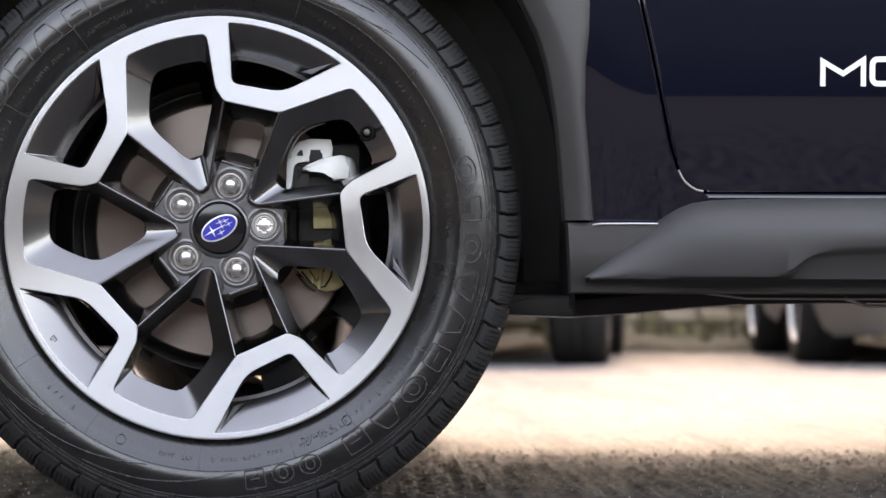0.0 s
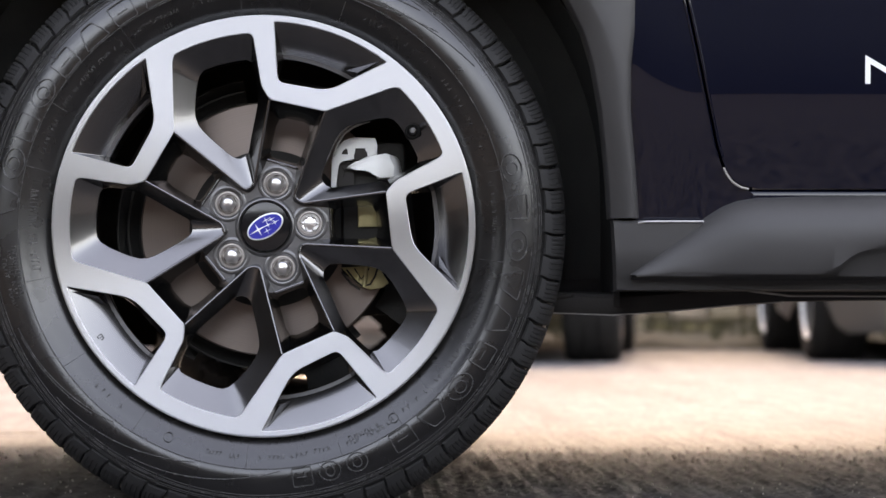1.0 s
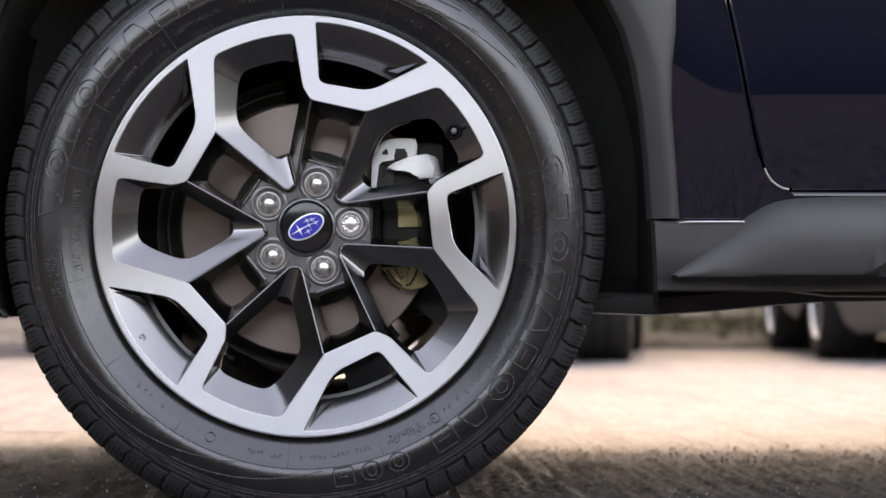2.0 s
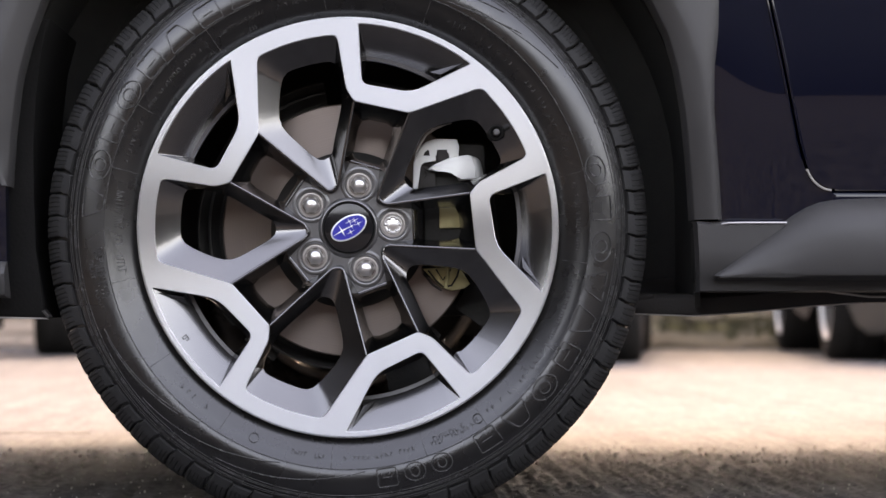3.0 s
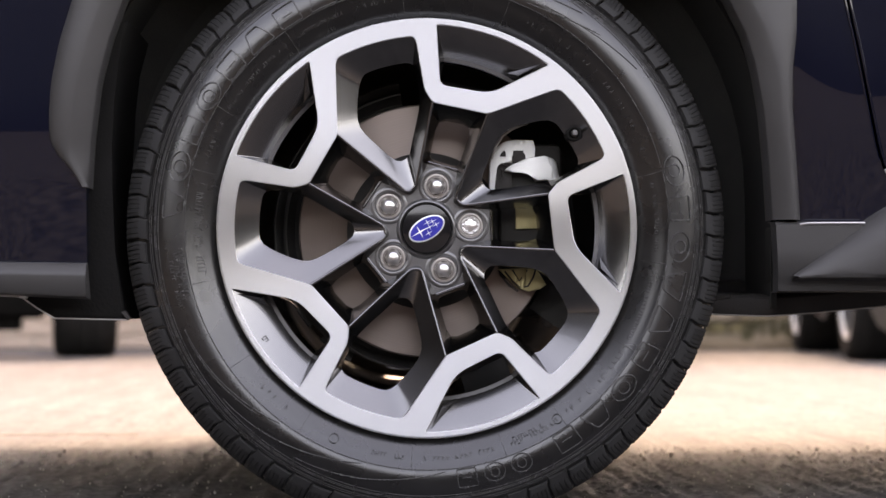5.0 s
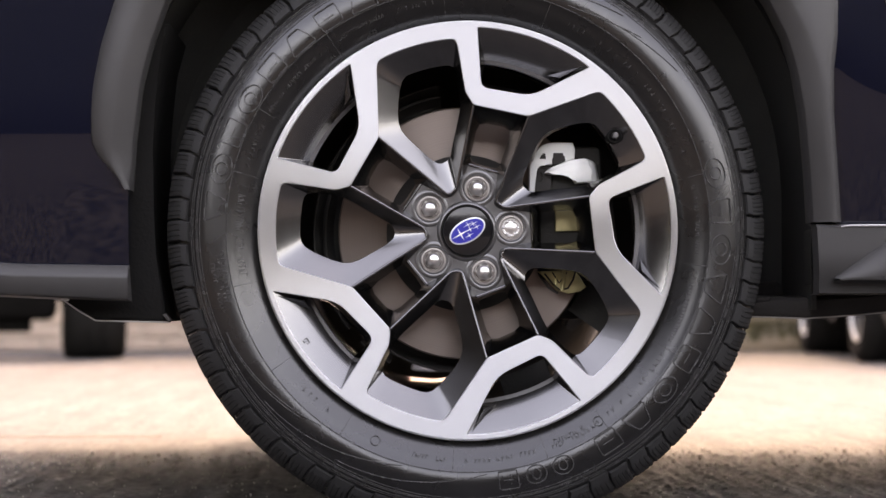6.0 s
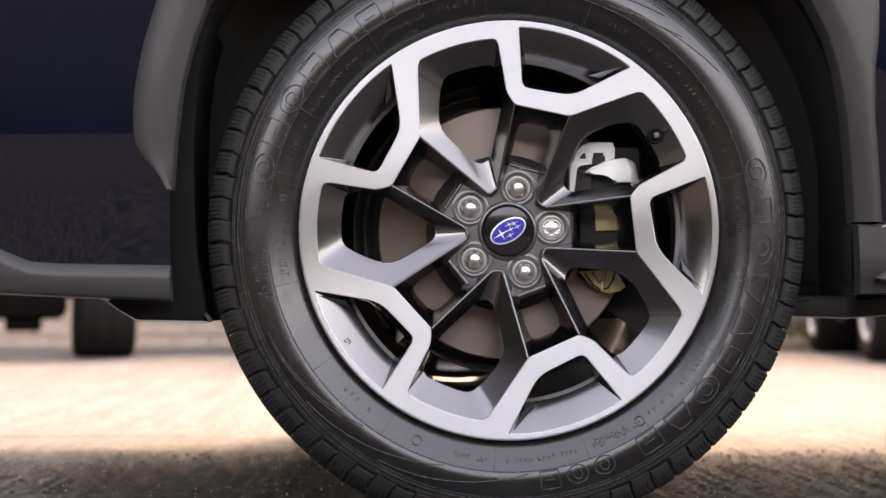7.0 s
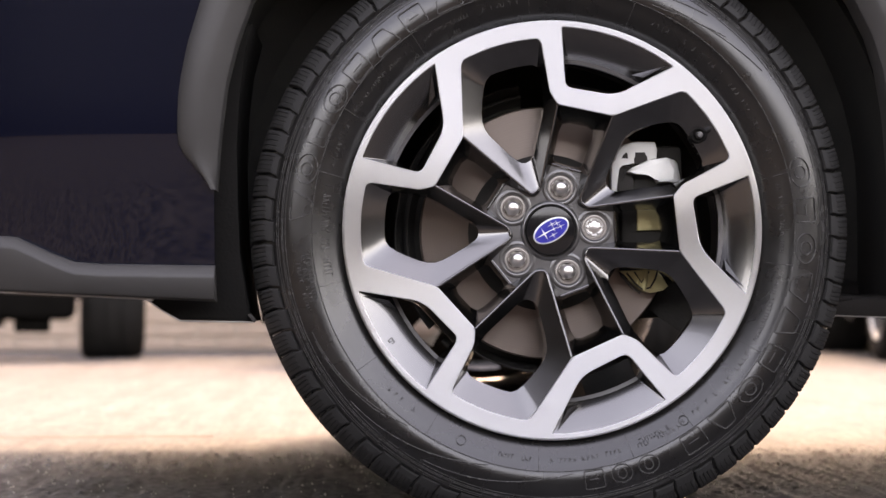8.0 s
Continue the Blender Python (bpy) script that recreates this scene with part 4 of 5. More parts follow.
# pale bars along the bottom of the door, put in for the sky mirrored there
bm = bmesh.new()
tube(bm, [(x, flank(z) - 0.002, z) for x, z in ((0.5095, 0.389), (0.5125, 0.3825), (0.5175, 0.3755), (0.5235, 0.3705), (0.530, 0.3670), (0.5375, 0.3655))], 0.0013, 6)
part("door_edge_glint", bm, M_PIPE, car)
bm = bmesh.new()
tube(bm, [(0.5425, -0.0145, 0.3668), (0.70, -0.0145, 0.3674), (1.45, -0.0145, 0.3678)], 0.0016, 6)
part("sill_glint", bm, M_PIPE, car, "thin pale bar for the sky mirrored along the sill")

# front bumper side and its lower lip
zs_b = [0.284 + (0.70 - 0.284) * i / 34 for i in range(35)]
lip_top = [(-0.88, 0.322), (-0.61, 0.319), (-0.595, 0.3175), (-0.555, 0.299), (-0.53, 0.2895), (-0.50, 0.2870), (-0.375, 0.2850)]
bump_in = lambda z: (-0.376 if z < 0.369 else flare_out_l(z) + 0.003)
# low down the tucked paint mirrors the ground
bm = bmesh.new()
sheet(bm, between(lambda z: -0.87, bump_in, 24), zs_b)
part("front_bumper", bm, M_PAINT, car, "navy front bumper side that mirrors the ground low down")
bm = bmesh.new()
rows = []
lip_pts = []
for (x0, z0), (x1, z1) in zip(lip_top, lip_top[1:]):
    for i in range(4):
        lip_pts.append((x0 + (x1 - x0) * i / 4, z0 + (z1 - z0) * i / 4))
lip_pts.append(lip_top[-1])
for x, zt in lip_pts:
    zb = 0.2475 + (0.0115 if x < -0.61 else 0.0115 * min(1, max(0, (-0.375 - x) / 0.235)))
    y = flank(0.33, x)
    rows.append([(x, y + 0.004, zt + 0.0010), (x, y - 0.003, zt), (x, y - 0.006, zt - 0.0010), (x, y - 0.0135, zt - 0.0095), (x, y - 0.0150, zt - 0.0118), (x, y - 0.0152, zt - 0.0140), (x, y - 0.0110, zb + 0.004), (x, y - 0.0090, zb + 0.001), (x, y - 0.004, zb), (x, y + 0.03, zb - 0.002)])
strip(bm, rows)
last = rows[-1]
bm.faces.new([bm.verts.new(p) for p in last])
part("bumper_lip", bm, M_PLASTIC, car, "grey plastic lower bumper lip")
# bright pinch line under the lip
bm = bmesh.new()
tube(bm, [(-0.86, 0.05, 0.262), (-0.61, 0.004, 0.2575), (-0.53, 0.0, 0.2535), (-0.452, -0.002, 0.2495)], 0.0016, 6)
part("lip_edge", bm, M_PIPE, car)

# wheel-arch liner and closing panels
bm = bmesh.new()
rows = []
for y, r in ((0.045, 0.394), (0.055, 0.402), (0.26, 0.402), (0.30, 0.36)):
    row = [(r, y, 0.235)]
    for i in range(33):
        a = radians(180 * i / 32)
        row.append((r * math.cos(a), y, 0.375 + r * math.sin(a)))
    row.append((-r, y, 0.235))
    rows.append(row)
strip(bm, rows)
box(bm, -0.42, 0.42, 0.30, 0.32, 0.30, 0.80)
part("arch_liner", bm, M_BLACK, car, "black wheel arch liner")
bm = bmesh.new()
slab(bm, [(-0.460, 0.256), (-0.454, 0.2485), (-0.438, 0.237), (-0.418, 0.2255), (-0.338, 0.2235), (-0.351, 0.30), (-0.3535, 0.36), (-0.3545, 0.42), (-0.3520, 0.47), (-0.3465, 0.52), (-0.3360, 0.56), (-0.365, 0.56), (-0.385, 0.48), (-0.395, 0.40), (-0.40, 0.34)], 0.03, 0.24, 0.004)
part("splash_guard", bm, M_GUARD, car, "black plastic splash guard ahead of the wheel")
bm = bmesh.new()
slab(bm, [(-0.3415, 0.2310), (-0.3380, 0.2328), (-0.3318, 0.2250), (-0.3345, 0.2225)], 0.012, 0.032, 0.001)
part("guard_tab", bm, M_STEEL, car)
# pale bar added as the light on the guard's lower edge
bm = bmesh.new()
tube(bm, [(-0.458, 0.029, 0.2538), (-0.453, 0.029, 0.2472), (-0.437, 0.029, 0.2358), (-0.4175, 0.029, 0.2246), (-0.38, 0.029, 0.2236), (-0.336, 0.029, 0.2228)], 0.0009, 6)
part("guard_edge_glint", bm, M_PIPE, car, "thin pale bar for the lit lower edge of the splash guard")
# far guard added and shaped to block the bright view through the wheel
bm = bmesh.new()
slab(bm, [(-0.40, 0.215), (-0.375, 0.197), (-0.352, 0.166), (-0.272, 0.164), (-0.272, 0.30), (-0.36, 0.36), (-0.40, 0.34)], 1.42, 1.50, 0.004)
part("splash_guard", bm, M_FLATBLACK, car)
bm = bmesh.new()
slab(bm, [(-0.459, 0.2485), (-0.447, 0.2465), (-0.444, 0.2515), (-0.458, 0.2545)], 0.004, 0.02, 0.001)
part("lip_clip", bm, M_CALIPER, car, "small pale clip under the lip")

# underbody
bm = bmesh.new()
box(bm, -0.80, -0.43, 0.10, 1.56, 0.262, 0.34, 0.02)
box(bm, -0.45, 0.45, 0.33, 1.38, 0.262, 0.34, 0.02)
box(bm, 0.43, 3.3, 0.10, 1.42, 0.262, 0.34, 0.02)
box(bm, 0.40, 2.2, 0.006, 0.12, 0.263, 0.33, 0.005)
part("floor_pan", bm, M_BLACK, car, "dark underbody floor pan")
bm = bmesh.new()
rows = []
for x, zb in ((0.20, 0.236), (0.33, 0.2285), (0.40, 0.226), (0.46, 0.230), (0.54, 0.2375), (0.60, 0.2415), (0.70, 0.2430), (1.6, 0.2445)):
    rows.append([(x, 0.16, zb + 0.026), (x, 0.104, zb + 0.023), (x, 0.10, zb + 0.019), (x, 0.10, zb + 0.004), (x, 0.102, zb), (x, 0.112, zb - 0.001), (x, 0.12, zb + 0.002), (x, 0.30, zb + 0.012)])
strip(bm, rows)
part("undertray", bm, M_STEEL, car, "dull metal undertray with a rolled edge")
bm = bmesh.new()
tube(bm, [(x, 0.103, z) for x, z in ((0.20, 0.2355), (0.33, 0.228), (0.40, 0.2255), (0.46, 0.2295), (0.54, 0.237), (0.60, 0.241))], 0.0012, 6)
part("tray_edge", bm, M_PIPE, car)
bm = bmesh.new()
tube(bm, [(0.50, 0.06, 0.262), (0.524, 0.06, 0.2575), (0.56, 0.06, 0.252), (0.60, 0.07, 0.2475), (0.90, 0.07, 0.2465), (1.4, 0.07, 0.2465)], 0.0013, 6)
tube(bm, [(0.715, 0.07, 0.2475), (0.745, 0.09, 0.239), (0.95, 0.10, 0.239)], 0.0022, 6)
part("brake_line", bm, M_PIPE, car, "thin bright metal pipe under the sill")
bm = bmesh.new()
tube(bm, [(0.26, 0.10, 0.236), (0.305, 0.085, 0.2405), (0.332, 0.07, 0.2450), (0.350, 0.06, 0.2480)], 0.0023, 8)
part("bracket", bm, M_STEEL, car)
bm = bmesh.new()
tube(bm, [(0.0, 0.12, 0.235), (0.05, 0.35, 0.235), (0.12, 0.6, 0.25)], 0.022, 10)
tube(bm, [(0.0, 0.12, 0.235), (0.34, 0.22, 0.250), (0.45, 0.32, 0.262)], 0.016, 10)
part("control_arm", bm, M_STEEL, car, "dark steel lower suspension arm")

# brake
bm = bmesh.new()
lathe(bm, [(0.085, 0.100), (0.087, 0.0955), (0.1450, 0.0955), (0.1467, 0.097), (0.1467, 0.104), (0.1435, 0.1045), (0.1435, 0.1135), (0.1467, 0.114), (0.1467, 0.121), (0.07, 0.121)], 96)
disc = part("brake_disc", bm, M_DISC, car, "vented iron brake disc, brownish grey", at=HUB)
bm = bmesh.new()
lathe(bm, [(0.0, 0.0470), (0.070, 0.0470), (0.0745, 0.050), (0.0775, 0.088), (0.0905, 0.0935), (0.0915, 0.099)], 64)
part("disc_hat", bm, M_BLACK, disc, "black hub bell of the disc")
# shield and lips block the lit ground behind; gaps fit the camera's view
bm = bmesh.new()
lathe(bm, [(0.06, 0.130), (0.146, 0.130), (0.1525, 0.128), (0.159, 0.118), (0.161, 0.106), (0.163, 0.106), (0.163, 0.120), (0.160, 0.134), (0.06, 0.15)], 64, 100, 311)
shield = part("dust_shield", bm, M_BLACK, car, "black dust shield, its arcs cut to fit the camera's view", at=HUB)
for a0, a1, grow in ((100, 219.5, 0.0), (226.0, 240, 0.0), (284, 306, 0.021), (324, 345, 0.021)):
    bm = bmesh.new()
    lathe(bm, [(0.152, 0.128), (0.166, 0.126), (0.1745 + grow, 0.112), (0.1762 + grow, 0.112), (0.1762 + grow, 0.118), (0.167, 0.132), (0.152, 0.132)], 24, a0, a1)
    part("shield_lip", bm, M_BLACK, shield)
bm = bmesh.new()
box(bm, 0.085, 0.158, 0.078, 0.16, 0.27, 0.425, 0.008)
caliper = part("brake_caliper", bm, M_BLACK, car, "floating brake caliper with bare cast fingers")
bm = bmesh.new()
slab(bm, [(0.0728, 0.3700), (0.0734, 0.4018), (0.0755, 0.4085), (0.0786, 0.4141), (0.0825, 0.4205), (0.0877, 0.4250), (0.0945, 0.4275), (0.1026, 0.4287), (0.1233, 0.4280), (0.1259, 0.4200),
          (0.1252, 0.4085), (0.1123, 0.4050), (0.0993, 0.4025), (0.0855, 0.4025), (0.0815, 0.3995), (0.0800, 0.3950), (0.0795, 0.3700)], 0.064, 0.085, 0.0015)
part("upper_finger", bm, M_CALIPER, caliper, "pale cast bracket")
bm = bmesh.new()
# first plate is the bracket's triangular hole, its darkness put in as colour
slab(bm, [(0.0847, 0.4092), (0.0865, 0.4130), (0.0900, 0.4160), (0.0915, 0.4145), (0.0922, 0.4090)], 0.0631, 0.066)
slab(bm, [(0.0995, 0.4025), (0.0990, 0.4090), (0.1005, 0.4095), (0.1005, 0.4160), (0.1120, 0.4160), (0.1118, 0.4125), (0.1140, 0.4120), (0.1145, 0.4070), (0.1120, 0.4025)], 0.0625, 0.07, 0.0006)
part("clip_and_hole", bm, M_STEEL, caliper, "small dark pad clip and a dark plate for the bracket's hole")
bm = bmesh.new()
slab(bm, [(0.0800, 0.3720), (0.0803, 0.3985), (0.0860, 0.4010), (0.0990, 0.4010), (0.0990, 0.3720)], 0.070, 0.076, 0.001)
tube(bm, [(0.0865, 0.068, 0.3950), (0.0885, 0.0675, 0.3915), (0.0880, 0.0675, 0.3870), (0.0860, 0.068, 0.3840)], 0.0011, 6)
tube(bm, [(0.0835, 0.068, 0.3990), (0.0885, 0.0675, 0.4000), (0.0935, 0.0675, 0.3980)], 0.0011, 6)
part("pad_spring", bm, M_STEEL, caliper, "dark steel pad spring")
# no pipe here: a grey bar draws the light caught by the spoke's edge
bm = bmesh.new()
tube(bm, [(0.0755, 0.060, 0.4060), (0.0780, 0.060, 0.4145), (0.0815, 0.060, 0.4225), (0.0877, 0.060, 0.4325), (0.0993, 0.060, 0.4405), (0.1090, 0.060, 0.4445), (0.1170, 0.060, 0.4470)], 0.0014, 6)
part("spoke_edge_glint", bm, M_PIPE, caliper, "thin grey bar for the light on the spoke's edge")
bm = bmesh.new()
slab(bm, [(0.0905, 0.3925), (0.0925, 0.3955), (0.0980, 0.3990), (0.1123, 0.4057), (0.1240, 0.4080), (0.1356, 0.4100), (0.1410, 0.4085), (0.1445, 0.3950), (0.1462, 0.3830), (0.1265, 0.3810),
          (0.1235, 0.3865), (0.1180, 0.3905), (0.1123, 0.3921), (0.0993, 0.3915)], 0.060, 0.080, 0.002)
part("lower_finger", bm, M_CALIPER, caliper, "pale cast caliper finger")
bm = bmesh.new()
rows = []
for x, y, z0, z1 in ((0.1395, 0.0608, 0.382, 0.4086), (0.1440, 0.0618, 0.382, 0.4082), (0.1478, 0.0650, 0.382, 0.4070), (0.1508, 0.0705, 0.382, 0.4045), (0.1525, 0.0780, 0.382, 0.4010), (0.1530, 0.0900, 0.382, 0.3980)):
    rows.append([(x - 0.004, y + 0.012, z0), (x + 0.003 * (x > 0.142), y, z0), (x, y, z1 - 0.004), (x - 0.0004, y + 0.001, z1 - 0.0012), (x - 0.001, y + 0.004, z1)])
strip(bm, rows)
part("finger_end", bm, M_CALIPER, caliper)
bm = bmesh.new()
slab(bm, [(0.1035, 0.326), (0.1035, 0.350), (0.130, 0.351), (0.134, 0.327)], 0.072, 0.085, 0.002)
part("pad_plate", bm, M_ZINC, caliper, "yellowed brake pad plate")
bm = bmesh.new()
slab(bm, [(0.084, 0.280), (0.094, 0.270), (0.106, 0.258), (0.118, 0.254), (0.132, 0.257), (0.139, 0.262), (0.131, 0.275), (0.124, 0.282)], 0.072, 0.09, 0.002)
part("lower_bracket", bm, M_ZINC, caliper, "yellow zinc caliper bracket")
bm = bmesh.new()
tube(bm, [(0.0905, 0.070, 0.2775), (0.100, 0.070, 0.2655), (0.1085, 0.070, 0.2585), (0.1175, 0.070, 0.2605), (0.1235, 0.070, 0.2705), (0.126, 0.070, 0.279)], 0.0011, 6)
tube(bm, [(0.0995, 0.0705, 0.2790), (0.1075, 0.0705, 0.2665), (0.1165, 0.0705, 0.2790)], 0.0009, 6)
tube(bm, [(0.0850, 0.071, 0.2745), (0.096, 0.071, 0.2610), (0.106, 0.071, 0.2545)], 0.0013, 6)
part("retaining_clip", bm, M_STEEL, caliper)
bm = bmesh.new()
tube(bm, [(0.1105, 0.0705, 0.2575), (0.1125, 0.070, 0.268), (0.1130, 0.0705, 0.2800)], 0.0024, 8)
tube(bm, [(0.1035, 0.071, 0.262), (0.1045, 0.071, 0.274)], 0.0013, 6)
part("bracket_rib", bm, M_ZINC, caliper)

make_wheel(car)

# plain remainder of the car: far flank, bonnet, cabin, other wheels
bm = bmesh.new()
rows = []
prof = [(-0.90, 0.66, 0.55), (-0.86, 0.78, 0.70), (-0.70, 0.90, 0.82), (-0.30, 0.97, 0.86), (0.30, 1.02, 0.87), (0.60, 1.03, 0.87), (1.6, 0.98, 0.87), (2.6, 1.0, 0.86), (3.3, 1.0, 0.80), (3.5, 0.9, 0.72)]
for x, zt, hw in prof:
    c = 0.865
    # unseen far sill is tucked only to set where the car's shadow ends
    rows.append([(x, c - hw, 0.90 if x > -0.6 else zt - 0.12), (x, c - hw + 0.03, zt - 0.04), (x, c - hw * 0.85, zt), (x, c, zt + 0.02), (x, c + hw * 0.85, zt), (x, c + hw - 0.03, zt - 0.04),
                 (x, c + hw, 0.75 if x > -0.6 else zt - 0.2)] + ([(x, c + hw - 0.02, 0.58), (x, c + hw * 0.85, 0.46), (x, c + hw * 0.68, 0.30)] if x > 0.2
                else [(x, c + hw - 0.02, 0.5), (x, c + hw * 0.87, 0.30), (x, c + hw * 0.82, 0.285)]))
strip(bm, rows)
part("upper_body", bm, M_PAINT, car, "navy bonnet, shoulders and far flank")
for x0, ys in ((-0.90, -1), (3.5, 1)):
    bm = bmesh.new()
    rows = []
    for z, dx in ((0.30, 0.06), (0.45, 0.0), (0.62, 0.0), (0.80, 0.05), (0.88, 0.12)):
        rows.append([(x0 - ys * (dx + 0.26 * abs(v) ** 4), 0.865 + 0.73 * v, z) for v in (-0.99, -0.93, -0.85, -0.75, -0.6, -0.4, -0.15, 0.15, 0.4, 0.6, 0.75, 0.85, 0.93, 0.99)])
    strip(bm, rows)
    part("end_panel", bm, M_PAINT, car)
bm = bmesh.new()
rows = []
for x, z, hw in ((0.35, 1.02, 0.80), (0.75, 1.30, 0.70), (1.10, 1.50, 0.62), (1.45, 1.565, 0.60), (2.3, 1.55, 0.59), (2.9, 1.45, 0.57), (3.25, 1.2, 0.62), (3.42, 1.0, 0.70)):
    rows.append([(x, 0.865 - 0.82, 0.96), (x, 0.865 - hw, z - 0.05), (x, 0.865 - hw + 0.06, z), (x, 0.865 + hw - 0.06, z), (x, 0.865 + hw, z - 0.05), (x, 0.865 + 0.82, 0.96)])
strip(bm, rows)
part("cabin", bm, M_GLASS, car, "dark glazed cabin")
bm = bmesh.new()
box(bm, 1.15, 2.95, 0.865 - 0.58, 0.865 + 0.58, 1.545, 1.575, 0.012)
part("roof", bm, M_PAINT, car)


def plain_wheel(parent, x, y, r=0.337, w=0.22, tilt=0.0, rim_mat=None, spokes=False, rubber=None):
    """A simple road wheel: tyre with grooves, rim dish."""
    bm = bmesh.new()
    h = w / 2
    lathe(bm, [(r * 0.66, -h * 0.9), (r * 0.80, -h * 1.02), (r * 0.92, -h * 0.97), (r * 0.975, -h * 0.82), (r, -h * 0.55), (r, -h * 0.30), (r * 0.975, -h * 0.28), (r * 0.975, -h * 0.22), (r, -h * 0.20),
               (r, h * 0.20), (r * 0.975, h * 0.22), (r * 0.975, h * 0.28), (r, h * 0.30), (r, h * 0.55), (r * 0.975, h * 0.82), (r * 0.92, h * 0.97), (r * 0.80, h * 1.02), (r * 0.66, h * 0.9)], 48)
    for v in bm.verts:
        v.co.z = max(v.co.z, -r + 0.012)
    t = part("wheel", bm, rubber or M_RUBBER, parent, at=(x, y, r - 0.012))
    t.rotation_euler = (0, 0, radians(tilt))
    for s in (-1, 1):
        bm = bmesh.new()
        lathe(bm, [(r * 0.70, s * h * 0.93), (r * 0.685, s * h * 0.99), (r * 0.655, s * h * 0.97), (r * 0.65, s * h * 0.86)], 40)
        part("rim", bm, rim_mat or M_CHROME, t)
        if spokes:
            continue
        bm = bmesh.new()
        lathe(bm, [(r * 0.66, s * h * 0.86), (r * 0.60, s * h * 0.45), (r * 0.30, s * h * 0.40), (r * 0.26, s * h * 0.55), (0, s * h * 0.58)], 32)
        part("wheel_disc", bm, M_STEEL, t)
    for k in range(5 if spokes else 0):
        bm = bmesh.new()
        a = radians(250 + 72 * k)
        d, u = Vector((math.cos(a), 0, math.sin(a))), Vector((-math.sin(a), 0, math.cos(a)))
        rows = [[d * q + u * wd + Vector((0, y, 0)) for wd, y in ((-0.018, h * 0.5), (-0.014, h * 0.8), (0.014, h * 0.8), (0.018, h * 0.5))] for q in (0.02, 0.08, r * 0.66)]
        strip(bm, rows, closed=True)
        part("spoke", bm, M_WHEEL, t)
    return t


far = plain_wheel(car, 0.0, 1.63, spokes=True)
# black rings added to block light through this wheel; gaps fit the camera's view
for r0, r1, a0, a1 in ((0.0, 0.150, 0, 360), (0.150, 0.184, -120, -64), (0.150, 0.184, -44, 224), (0.184, 0.203, -80, -62), (0.184, 0.203, -46, 260), (0.203, 0.236, 0, 360)):
    bm = bmesh.new()
    lathe(bm, [(r0, -0.060), (r1, -0.060), (r1, -0.052), (r0, -0.052)], 48, a0, a1)
    part("gap_ring", bm, M_BLACK, far)
plain_wheel(car, 2.635, 0.10, spokes=True)
plain_wheel(car, 2.635, 1.63, spokes=True)

